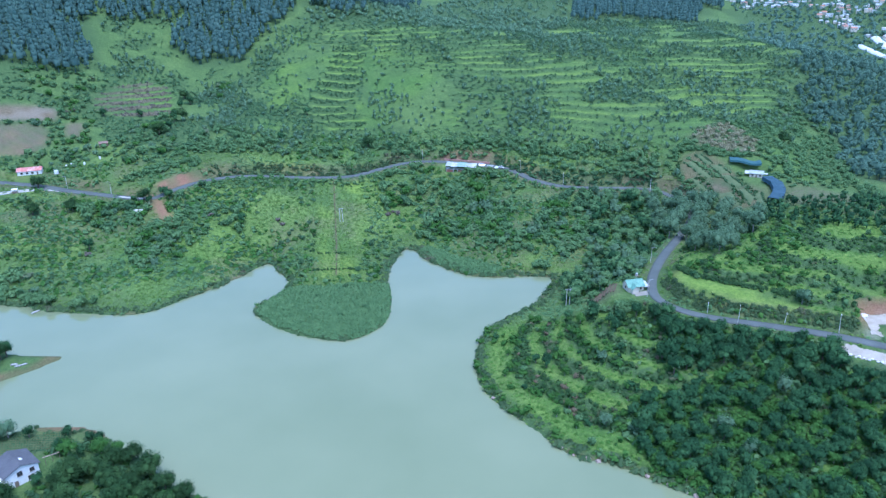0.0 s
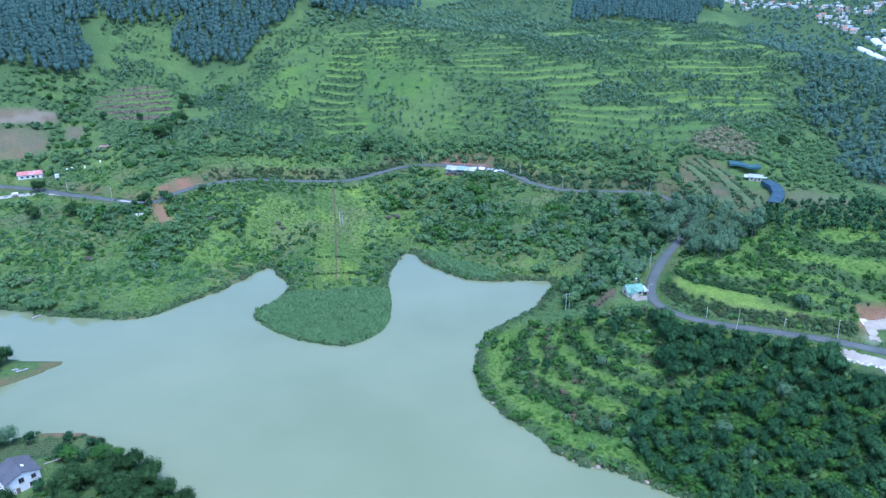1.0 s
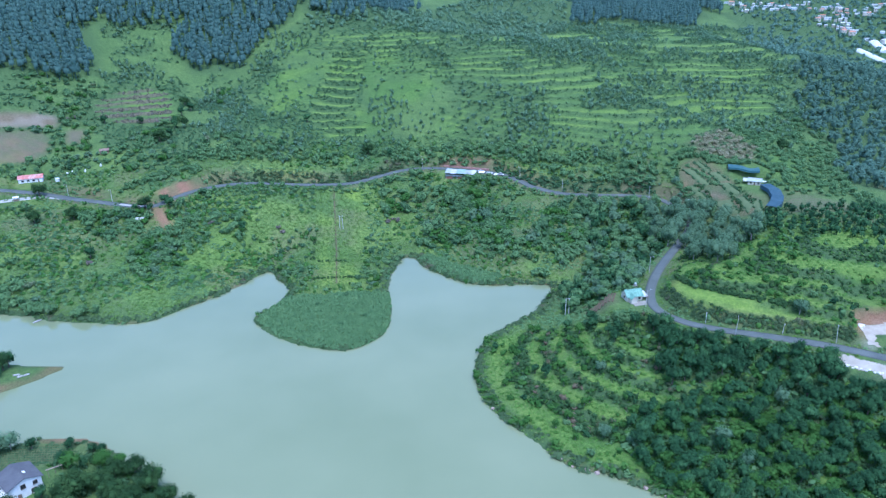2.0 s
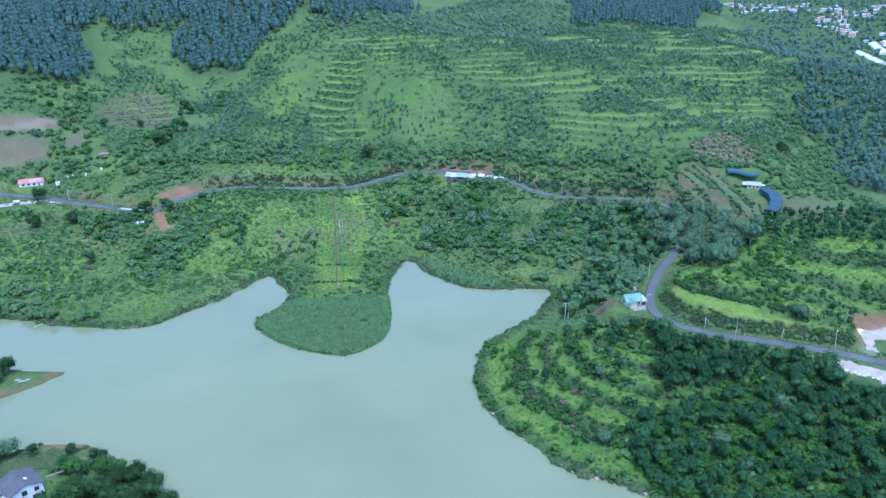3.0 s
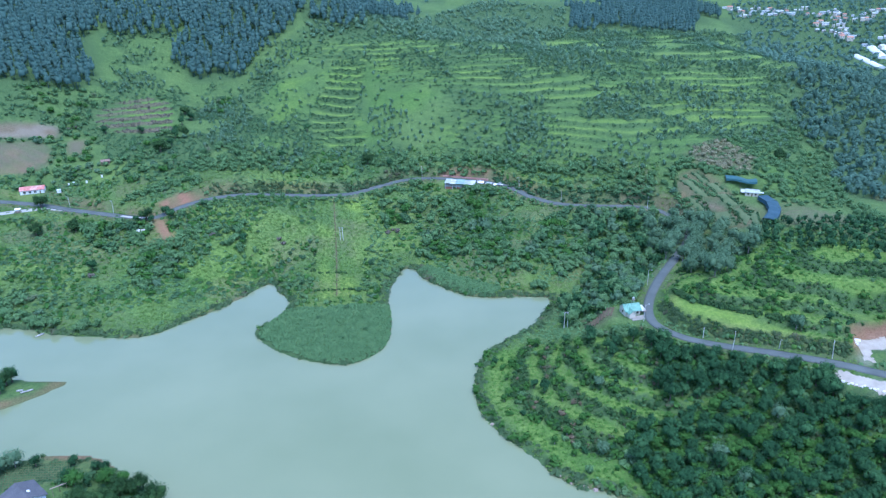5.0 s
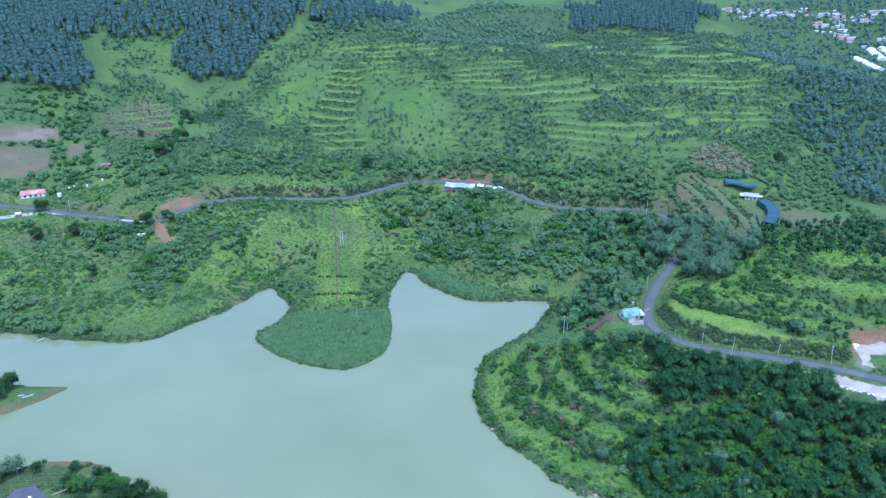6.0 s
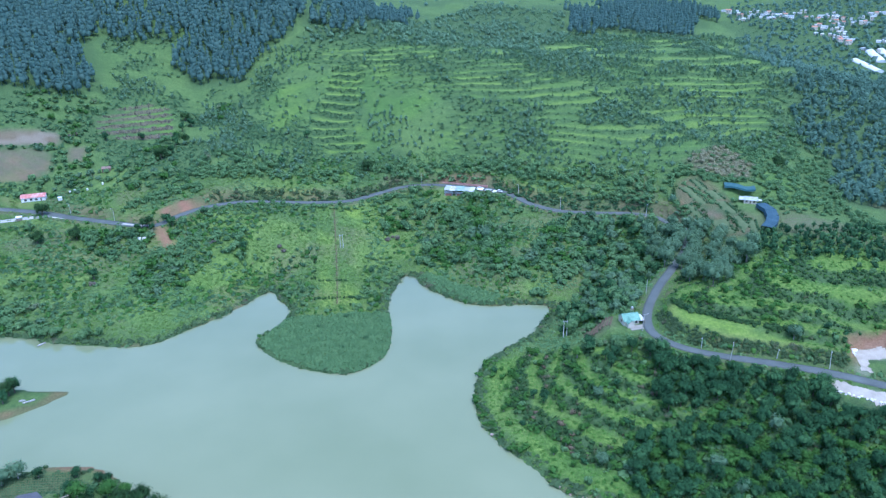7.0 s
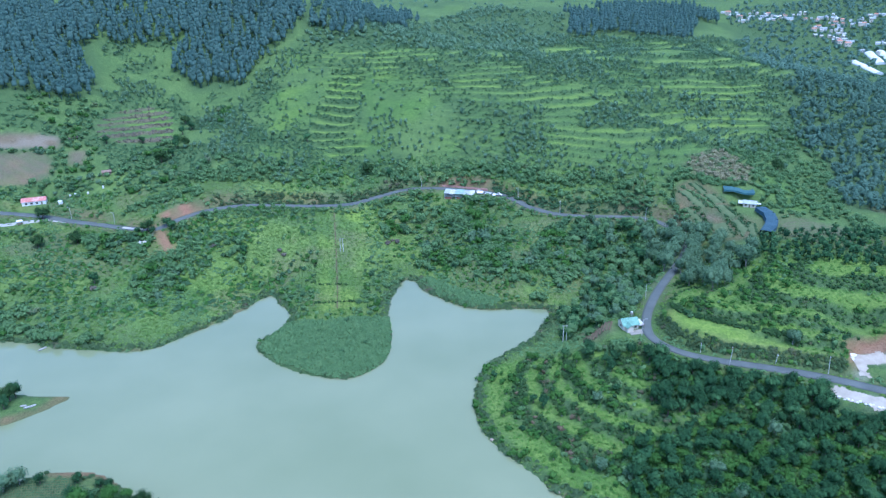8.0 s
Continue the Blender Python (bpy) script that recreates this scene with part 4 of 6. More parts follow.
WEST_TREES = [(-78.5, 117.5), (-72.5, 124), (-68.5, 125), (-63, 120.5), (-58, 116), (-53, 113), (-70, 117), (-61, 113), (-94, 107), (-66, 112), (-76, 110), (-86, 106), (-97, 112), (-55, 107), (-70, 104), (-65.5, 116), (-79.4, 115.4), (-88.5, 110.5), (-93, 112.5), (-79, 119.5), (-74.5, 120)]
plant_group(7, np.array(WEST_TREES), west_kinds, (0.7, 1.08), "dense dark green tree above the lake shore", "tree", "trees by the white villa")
plant_group(11, np.array([(-56, 111), (-49, 109.5), (-62, 109), (-83, 126), (-76.5, 127.5), (-73, 128)]), light_kinds, (0.8, 1.2), "bright green leafy tree above the lake shore", "tree", "trees by the white villa")
plant_group(8, np.array([(-96.4, 134.3), (-87.8, 134.5), (-81.5, 133), (-79, 132), (-86, 128), (-81, 127.5), (-83.6, 115.2), (24.5, 162.5), (27, 160)]), orchard_kinds, (0.6, 0.82), "small round dark tree at the tea garden's edge", "tree", "small trees by the tea garden")
plant_group(9, np.array([(-101.5, 134.5), (-104, 132)]), silver_kinds, (0.65, 0.8), "thin-leaved tall tree by the water", "tree", "small trees by the tea garden")
FREE_TREES = [(-136, 366), (-133, 372), (-134, 352), (-132, 344), (-139, 381), (-169, 281), (-168.5, 348), (-153, 354.5), (-131, 333.5), (-161, 260), (-146.5, 262.5), (-129, 236.5), (-79, 259), (-24.5, 325), (-35, 326), (-75, 321.5), (-67, 348.5), (151, 302), (-118, 268), (-121, 270.5), (-124, 268), (-114.5, 275), (-111, 271), (-134, 328), (-128, 345), (-124, 170), (-126.5, 167), (-123, 165.5), (-123.5, 172)]
plant_group(10, np.array(FREE_TREES), west_kinds + orchard_kinds, (0.75, 1.1), "single dark green broad-leaved tree in the meadow", "tree", "free-standing meadow trees")
remove_models(orchard_kinds + light_kinds + silver_kinds + west_kinds)

# ---------------------------------------------------------------- plants: woods, scrub and herbs
shrubs = [shrub_shape(200 + k, 1.5, 74, 0.33, 3 + k % 3, (0.75, 1.0, 1.25)[k % 3], 0.72) for k in range(9)]
low_shrubs = [shrub_shape(220 + k, 0.95, 46, 0.215, 2) for k in range(6)]
fine_tufts = [tuft_shape(330 + k, 0.7, 24, 0.19, 1.0) for k in range(6)]
wood_trees = [small_tree_shape(240 + k, 2.1, 3.0, 104, 0.32, 4, 1.15) for k in range(6)]
far_trees = [small_tree_shape(260 + k, 1.6, 2.1, 28, 0.46, 1, (0.9, 1.15, 1.4)[k % 3]) for k in range(6)]
clumps = [shrub_shape(295 + k, 2.5, 14, 0.75, 1, 1.1) for k in range(5)]
tufts = [tuft_shape(290 + k, 0.7, 9, 0.33) for k in range(6)]
ferns = [herb_shape(305 + k, 9, 0.85, 0.75) for k in range(6)]
pines = [pine_shape(280 + k, 10.5, 2.3, 30, 0.46) for k in range(6)]
far_pines = [pine_shape(286 + k, 10.0, 2.6, 22, 0.65) for k in range(4)]
herbs = [herb_shape(300 + k, 5, 0.85, 0.5) for k in range(6)]
brush = [herb_shape(340 + k, 9, 1.25, 0.95) for k in range(6)]
reeds = [herb_shape(320 + k, 8, 0.8, 0.9) for k in range(6)]

# Pine colour carries the haze of the distance.
stuff("pine_wood", 1, spots(401, PINE_WEST, 3.6, 0.98, wander=16), pines, (0.55, 1.2), LEAF_PINE_HAZED, "dense dark pine wood on the hillside, blued for haze", "pine wood")
stuff("pine_wood", 2, spots(402, PINE_MID, 3.5, 0.98, wander=16), pines, (0.55, 1.2), LEAF_PINE_HAZED, "dense dark pine wood on the ridge, blued for haze", "pine wood")
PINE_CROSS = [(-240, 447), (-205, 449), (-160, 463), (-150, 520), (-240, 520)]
stuff("pine_wood", 49, spots(491, PINE_CROSS, 4.0, 0.98, wander=10), pines, (0.7, 1.1), LEAF_PINE_HAZED, "dark pine wood closing the top of the glade", "pine wood")
stuff("pine_wood", 3, np.concatenate([spots(403, PINE_TOP, 6.5, wander=20), spots(404, PINE_EAST, 5.4, wander=30)]), far_pines, (0.75, 1.1), LEAF_PINE_HAZED, "far dark pine plantation along the ridge", "pine wood")

GULLY = [(64, 278), (88, 266), (90, 246), (76, 230), (58, 190), (52, 191), (38, 196), (40, 217), (52, 230)]
DARK_PLANTING = [(117, 240), (160, 225), (160, 197), (138, 196), (118, 206), (108, 220)]
stuff("broadleaf_wood", 4, spots(405, FAR_WOOD, 4.0, 0.95, 40, 0.12, wander=24), far_trees, (0.8, 1.7), LEAF_WOOD_HAZED, "dark broad-leaved wood covering the far slope", "wood")
gully = spots(406, GULLY, 3.2, 0.95)
stuff("broadleaf_wood", 5, gully[::2], wood_trees, (0.6, 1.2), LEAF_MID, "thick green wood filling the gully below the road", "wood")
stuff("broadleaf_wood", 40, gully[1::4], wood_trees, (0.6, 1.15), LEAF_SILVER, "paler trees mixed into the gully wood", "wood")
stuff("broadleaf_wood", 41, gully[3::4], wood_trees, (0.6, 1.25), LEAF_ORCHARD, "darker trees mixed into the gully wood", "wood")
stuff("young_plantation", 6, spots(407, DARK_PLANTING, 2.8, 0.85), far_trees, (0.6, 1.0), LEAF_ORCHARD, "rows of small dark trees above the terraces", "plantation")

BUSH_MID = [(-32, 306), (-12, 315), (4, 308), (24, 305), (42, 289), (64, 281), (60, 250), (36, 228), (24, 240), (-5, 258), (-22, 273)]
BUSH_MID_EAST = [(-14, 306), (4, 304), (40, 286), (64, 279), (60, 250), (44, 236), (30, 258), (6, 262), (-10, 280)]
BUSH_WEST = [(-215, 272), (-120, 268), (-97, 246), (-113, 218), (-150, 207), (-215, 212)]
BUSH_MEADOW = [(-112, 280), (-56, 296), (-50, 240), (-66, 240), (-84, 224), (-112, 214)]
SCRUB_WEST = [(-260, 345), (-145, 408), (-118, 400), (-112, 299), (-230, 291)]
ROAD_BELT = [(-122, 300), (-58, 312), (-22, 322), (33, 316), (56, 292), (88, 279), (92, 290), (34, 328), (-22, 331), (-59, 322), (-108, 330)]
HILL_WEST = [(-124, 458), (7, 455), (5, 322), (-112, 312), (-140, 403)]
HILL_EAST = [(-35, 480), (4, 515), (120, 610), (270, 640), (210, 420), (190, 353), (136, 297), (88, 281), (26, 318), (-35, 324)]
def mixed(name, seed, places, size, label, category, mats):
    """One stand of shrubs of several species, each species its own object."""
    pick = np.random.default_rng(seed + 900).uniform(0, 1, len(places)) * 0.55 + vnoise(places[:, 0], places[:, 1], 9, seed) * 0.45
    cuts = np.quantile(pick, [0] + [sum(w for _, w in mats[:k + 1]) for k in range(len(mats))])
    for k, (mat, _) in enumerate(mats):
        mine = places[(pick >= cuts[k]) & (pick <= cuts[k + 1])]
        stuff(name, seed + 40 * k, mine, shrubs, size, mat, label, category)


SPECIES = [(LEAF_MID, 0.58), (LEAF_DEEP, 0.16), (LEAF_LIGHT, 0.20), (LEAF_SILVER, 0.06)]
mixed("shrubbery", 7, np.concatenate([spots(408, BUSH_MID, 2.6, 0.9, 13, 0.46), spots(506, BUSH_MID_EAST, 3.0, 0.9, 10, 0.4)]), (0.45, 1.75), "rounded green shrubs scattered over the meadow slope", "shrubs", SPECIES)
mixed("shrubbery", 8, spots(409, BUSH_WEST, 2.5, 0.9, 17, 0.53), (0.45, 1.8), "clumps of dark shrubs on the lake's far slope", "shrubs", SPECIES)
mixed("shrubbery", 9, spots(410, BUSH_MEADOW, 2.7, 0.85, 17, 0.56), (0.4, 1.4), "scattered shrubs in the bright meadow", "shrubs", SPECIES)
TIP_SIDES = [[(-66, 243), (-58, 268), (-51, 266), (-49, 240), (-48, 221), (-55, 219), (-57, 230)], [(-31, 221), (-32, 250), (-31, 268), (-20, 272), (-16, 254), (-19, 232), (-20, 220)]]
mixed("shrubbery", 48, np.concatenate([spots(490 + k, c, 2.4, 0.85, 8, 0.36) for k, c in enumerate(TIP_SIDES)]), (0.35, 0.95), "shrubs on both sides of the grassy promontory", "shrubs", SPECIES)
mixed("shrubbery", 10, off(spots(411, SCRUB_WEST, 3.6, 0.8, 22, 0.48), WEST_STEPS), (0.5, 1.5), "hedges and scrub between small fields", "shrubs", SPECIES)
stuff("roadside_scrub", 11, spots(412, ROAD_BELT, 2.4, 0.9, 12, 0.3, 3.2), shrubs, (0.5, 1.5), LEAF_MID, "dense scrub along the upper side of the road", "shrubs")
CLUMPS = [[(-138, 403), (-103, 389), (-95, 340), (-113, 327)], [(-87, 330), (-71, 330), (-67, 309), (-83, 307)], [(-40, 375), (-6, 364), (-6, 333), (-36, 337)],
          [(34, 357), (66, 355), (60, 316), (27, 327)], [(-120, 455), (-87, 450), (-86, 417), (-112, 418)], [(-188, 413), (-170, 423), (-154, 401), (-176, 391)]]
CLUMPS_EAST = [[(132, 395), (172, 394), (158, 348), (120, 337)], [(75, 328), (112, 327), (107, 295), (74, 298)], [(86, 287), (96, 292), (100, 262), (94, 256)]]
stuff("hillside_trees", 12, np.concatenate([off(spots(413, HILL_WEST, 4.0, 0.6, soft=(0.55, 0.68), wander=20), HILL_STEPS, OPEN_GRASS), off(spots(505, HILL_WEST, 9.0, 0.6), HILL_STEPS)] + [off(spots(430 + k, c, 2.8, 0.85, soft=(0.3, 0.55), wander=22), HILL_STEPS) for k, c in enumerate(CLUMPS)]), far_trees, (0.3, 0.85), LEAF_HILL_HAZED, "small dark trees gathered on the grassy hillside", "trees")
stuff("hillside_trees", 13, np.concatenate([thin(spots(414, HILL_EAST, 3.2, 0.8, soft=(0.46, 0.64), wander=20), -5, 60, 3)] + [spots(440 + k, c, 3.0, 0.85, soft=(0.25, 0.5), wander=24) for k, c in enumerate(CLUMPS_EAST)]), far_trees, (0.3, 1.05), LEAF_HILL_HAZED, "small dark trees between the hillside terraces", "trees")
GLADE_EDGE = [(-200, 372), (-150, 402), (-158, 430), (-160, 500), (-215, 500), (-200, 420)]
stuff("hillside_trees", 45, spots(479, GLADE_EDGE, 4.5, 0.8, soft=(0.45, 0.62), wander=12), far_trees, (0.4, 1.0), LEAF_HILL_HAZED, "small trees scattered in the glade between the pine woods", "trees")
EAST_SLOPE = [(97, 292), (112, 306), (136, 322), (150, 335), (190, 365), (182, 315), (170, 282), (160, 258), (165, 226), (117, 241), (100, 256)]
stuff("slope_shrubs", 24, off(spots(427, EAST_SLOPE, 2.7, 0.85, 16, 0.34), DRY_SLOPE, PINK), shrubs, (0.5, 1.2), LEAF_MID, "green shrubs on the slope round the nursery", "shrubs")
GLADE = [(-200, 372), (-150, 402), (-158, 430), (-160, 500), (-215, 500), (-200, 420)]
BEYOND = [(-400, 620), (-60, 760), (300, 770), (640, 900), (900, 1500), (-500, 1500)]
# Far groves take leaf colours with the haze mixed in.
stuff("far_wood", 55, np.concatenate([spots(428, TOP_WOOD, 5.0, 0.9, 34, 0.45), spots(499, TOP_WOOD, 9, 0.8)]), clumps, (0.35, 1.2), LEAF_HILL_HAZED, "groves and single trees along the hilltop", "wood")
stuff("far_wood", 25, np.concatenate([spots(429, VALLEY_WOOD, 6.6, 0.9, 40, 0.24), spots(450, BEYOND, 28, 0.9)]), clumps, (0.4, 1.35), LEAF_FAR_HAZED, "mixed woods and groves in the far valley", "wood")
hill_scrub = np.concatenate([off(spots(451, HILL_WEST, 2.0, 0.9, soft=(0.46, 0.63), wander=20), HILL_STEPS, OPEN_GRASS), thin(spots(452, HILL_EAST, 2.25, 0.9, soft=(0.40, 0.6), wander=20), -5, 55, 4),
                             off(spots(453, SCRUB_WEST, 2.0, 0.85, soft=(0.42, 0.6), wander=16), WEST_STEPS), spots(503, TOP_WOOD, 3.6, 0.9, soft=(0.25, 0.6)), spots(507, VALLEY_WOOD, 7.0, 0.8), spots(508, [(-95, 452), (-60, 452), (7, 455), (10, 500), (-30, 520), (-90, 490)], 3.0, 0.9, soft=(0.3, 0.6)), spots(462, GLADE, 2.3, 0.9, soft=(0.38, 0.6), wander=10), off(spots(455, HILL_WEST, 4.5, 0.5), HILL_STEPS), off(spots(484, [(-108, 428), (-58, 428), (-62, 330), (-102, 325)], 2.8, 0.7, soft=(0.3, 0.6), wander=14), HILL_STEPS)])
stuff("hill_scrub", 26, hill_scrub, ferns, (0.45, 1.5), LEAF_DEEP, "low scrub and ferns over the hillside", "scrub")
LOWER_VERGE = [(-100, 276), (-58, 290), (-40, 296), (-20, 308), (0, 310), (24, 302), (40, 287), (84, 268), (84, 277), (60, 284), (42, 293), (26, 309), (0, 318), (-22, 315), (-40, 304), (-58, 299), (-100, 286)]
stuff("roadside_scrub", 34, spots(456, LOWER_VERGE, 1.9, 0.9, 11, 0.42, 3.0), shrubs, (0.4, 0.85), LEAF_MID, "hedge of shrubs along the lower side of the road", "shrubs")
stuff("pinkish_scrub", 14, spots(415, PINK, 2.2, 0.85, 12, 0.2), shrubs, (0.5, 1.0), LEAF_PINK, "dry pinkish-brown scrub on a rocky knoll", "shrubs")


def riser_spots(seed, poly, spacing, keep):
    p = spots(seed, poly, spacing, 1.0)
    r = sample(RISER, p[:, 0], p[:, 1])
    rng = np.random.default_rng(seed + 5)
    return p[(r > 0.35) & (rng.uniform(0, 1, len(p)) < keep)]


def hedge_line(seed, line, width, count):
    """Places along a line, spread over a width."""
    rng = np.random.default_rng(seed)
    p = np.array(curve(line, 8))
    at = rng.uniform(0, len(p) - 1.001, count)
    i = at.astype(int)
    return p[i] + (p[i + 1] - p[i]) * (at - i)[:, None] + rng.uniform(-width / 2, width / 2, (count, 2))


LOW_HEDGE = [(65.4, 187), (66.2, 178), (70, 172.5), (76, 169.4), (84, 166.6), (92, 164), (99, 161.6), (106, 159.2)]
HIGH_HEDGE = [(70, 190), (72, 183.5), (78.3, 179), (84.6, 174.6), (91.2, 171.6), (99, 169.5)]
stuff("terrace_hedge", 35, hedge_line(467, LOW_HEDGE, 2.6, 480), fine_tufts, (0.5, 1.0), LEAF_BANK, "grey-green scrub on the stony bank above the road", "hedge")
stuff("terrace_hedge", 36, hedge_line(468, HIGH_HEDGE, 1.8, 210), fine_tufts, (0.7, 1.3), LEAF_RISER, "dark hedge along the back of the bright terrace", "hedge")
strip_hedges = [hedge_line(514, [(-47, 230.5), (-38, 231), (-31, 231.5)], 0.9, 46), hedge_line(515, [(-48, 246), (-42, 246.5), (-37, 246)], 0.9, 26), hedge_line(516, [(-51, 262), (-50, 246), (-49, 232)], 1.4, 44)]
stuff("terrace_hedge", 60, np.concatenate(strip_hedges), fine_tufts, (0.45, 0.9), LEAF_RISER, "low dark hedges across the grassy promontory", "hedge")
nursery_hedges = [hedge_line(470, [(93.5, 286), (96.8, 275), (98.2, 266), (102, 255), (104.5, 245)], 3.0, 60), hedge_line(471, [(97, 288), (108, 291), (116, 284)], 3.0, 40), hedge_line(472, [(112, 284), (120, 281.5), (132, 281)], 2.5, 36), hedge_line(473, [(129, 268), (132, 258), (131, 248)], 2.0, 14)]
stuff("nursery_hedge", 38, np.concatenate(nursery_hedges + [spots(478, PINK, 4.0, 0.8)]), shrubs, (0.4, 0.95), LEAF_MID, "dense green hedges round the nursery", "hedge")
cottage_hedges = [hedge_line(474, [(42, 179.8), (48, 176.6), (53, 173.6)], 2.2, 40), hedge_line(475, [(43, 191.5), (50, 190.8), (57, 191)], 2.5, 30)]
stuff("garden_bushes", 39, np.concatenate(cottage_hedges), shrubs, (0.4, 0.95), LEAF_MID, "bushes crowding round the cottage yard", "shrubs")
road_bank = hedge_line(504, [(-100, 293), (-82, 298), (-70, 300.5), (-56, 304), (-41, 309.5), (-30, 316), (-20, 321.5)], 4.0, 260)
stuff("roadside_scrub", 53, road_bank, low_shrubs, (0.5, 1.3), LEAF_BANK, "brownish grey scrub on the bank above the road", "shrubs")
east_bank = hedge_line(510, [(26, 313.5), (34, 307), (42, 299), (53, 291.8), (66, 287), (79, 283), (88, 278.5)], 4.5, 230)
stuff("roadside_scrub", 58, east_bank, low_shrubs, (0.5, 1.4), LEAF_DEEP, "dark scrub on the bank above the road", "shrubs")
bank_thicket = [hedge_line(480, [(-134, 282.5), (-127, 288), (-119, 293.5), (-108, 296.5)], 4.5, 70), hedge_line(481, [(-124, 262), (-120, 256), (-112, 249)], 4.0, 34), hedge_line(482, [(-101, 264), (-98, 256), (-100, 248)], 4.0, 30)]
stuff("roadside_scrub", 44, np.concatenate(bank_thicket), shrubs, (0.5, 1.2), LEAF_MID, "thick shrubs round the red bank and the earth track", "shrubs")
stuff("shore_trees", 46, hedge_line(485, [(-158, 212), (-146, 210.5), (-133, 206.5), (-120, 204), (-110, 203.2)], 3.4, 46), wood_trees, (0.4, 0.85), LEAF_MID, "leafy trees leaning over the far shore", "trees")
stuff("terrace_hedge", 47, np.concatenate([hedge_line(486, [(103.8, 270), (105.4, 264), (105.2, 258.5)], 1.0, 26), hedge_line(487, [(112, 256.5), (112.2, 249), (110.6, 243)], 1.0, 26), hedge_line(488, [(116.4, 262), (117, 255), (117.6, 249)], 1.2, 26), hedge_line(489, [(99.5, 284), (97.6, 278), (97.8, 271)], 1.6, 34)]), tufts, (0.5, 1.1), LEAF_RISER, "scrubby edges between the nursery beds", "hedge")
stuff("terrace_hedge", 37, hedge_line(469, [(103, 285), (106, 279), (108.5, 273), (110, 267)], 1.2, 60), tufts, (0.6, 1.2), LEAF_MID, "low green hedge between the nursery beds", "hedge")
stuff("terrace_hedge", 15, off(riser_spots(416, UPPER_TERRACES, 1.3, 0.8), BRIGHT_TREAD), fine_tufts, (0.6, 1.2), LEAF_RISER, "dark overgrown edges of the grassy terraces", "hedge")
stuff("terrace_hedge", 16, riser_spots(417, PENINSULA, 1.35, 0.85), fine_tufts, (0.7, 1.5), LEAF_RISER, "brownish green overgrown terrace edges on the headland", "hedge")
stuff("terrace_hedge", 33, riser_spots(419, WEST_STEPS, 1.05, 0.75), tufts, (0.5, 1.0), LEAF_PURPLE, "brownish overgrown terrace edges in the western field", "hedge")
stuff("terrace_hedge", 17, np.concatenate([thin(riser_spots(418, HILLSIDE, 1.7, 0.8), -90, -20, 5), riser_spots(454, HILL_STEPS, 1.05, 0.85)]), tufts, (0.5, 1.15), LEAF_DEEP, "scrubby edges of the far hillside terraces", "hedge")


REED_TIP = [(-60, 199), (-56, 214), (-50, 219), (-40, 217), (-29, 219), (-19, 218), (-17.6, 205), (-17.6, 194), (-24, 183), (-31, 181), (-41, 183), (-52, 188)]
REED_INLET = [(-10, 250), (-5, 252.5), (4, 243.5), (14, 236), (22, 231.5), (17, 225), (9, 227), (-1, 236)]

brown = np.concatenate([some(riser_spots(512, PEN_WEST, 2.0, 0.8), 16, 6), some(riser_spots(513, PENINSULA, 2.0, 0.8), 12, 7)])
stuff("dry_bushes", 59, brown, low_shrubs, (0.7, 1.25), LEAF_DRY, "dry pinkish brown bushes on the terrace edges", "shrubs")


def shore_spots(seed, reach, step, count):
    """Places along the shore, up to reach metres inland."""
    rng = np.random.default_rng(seed)
    out = []
    for i in range(len(SHORE)):
        a, b = SHORE[i], SHORE[(i + 1) % len(SHORE)]
        if max(abs(a[0]), abs(b[0])) > 230 or a[1] < 95:
            continue
        n = int(np.linalg.norm(b - a) / step * count) + 1
        for _ in range(n):
            p = a + (b - a) * rng.uniform(0, 1) + rng.uniform(-reach, reach, 2)
            out.append(p)
    p = np.array(out)
    keep = (sample(SHORE_D, p[:, 0], p[:, 1]) > 0.15) & clear(p[:, 0], p[:, 1], 4, 0.1)
    bare = inside(p[:, 0], p[:, 1], REED_TIP) | inside(p[:, 0], p[:, 1], SPIT_RIM) | inside(p[:, 0], p[:, 1], VILLA_RIM) | ((p[:, 0] < -105) & (p[:, 1] > 157) & (p[:, 1] < 180))
    return p[keep & ~bare]


stuff("bank_scrub", 18, shore_spots(420, 3.0, 1.0, 3.6), fine_tufts[:2] + brush, (0.45, 1.1), LEAF_BANK, "grey-green scrub fringing the water's edge", "scrub")
stuff("waterside_bushes", 57, some(spots(509, REED_TIP, 5.0, 0.7, water=2.0), 16, 9), low_shrubs, (0.5, 1.0), LEAF_DEEP, "few dark bushes among the waterside plants", "shrubs")
stuff("waterside_herbs", 19, np.concatenate([spots(421, REED_TIP, 0.58, 0.95, water=0.05, wander=6.0), spots(422, REED_INLET, 0.6, 0.95, water=0.05)]), reeds, (0.35, 1.05), LEAF_REED, "dense even carpet of waterside plants", "herbs", 0.02)
NEAR_MEADOWS = [(-215, 300), (-120, 300), (-60, 332), (0, 340), (95, 300), (100, 230), (160, 225), (160, 110), (60, 95), (0, 120), (0, 200), (-110, 190), (-215, 205)]
meadow = off(spots(423, NEAR_MEADOWS, 1.42, 0.9, road=2.1), REED_TIP, REED_INLET, BRIGHT_TREAD)
dark_herbs = vnoise(meadow[:, 0], meadow[:, 1], 12, 91) * 0.6 + vnoise(meadow[:, 0], meadow[:, 1], 4, 92) * 0.4 > 0.58
for poly in (UPPER_TERRACES, PENINSULA, STRIP):
    dark_herbs &= ~inside(meadow[:, 0], meadow[:, 1], poly)
on_steps = inside(meadow[:, 0], meadow[:, 1], PENINSULA) | inside(meadow[:, 0], meadow[:, 1], UPPER_TERRACES)
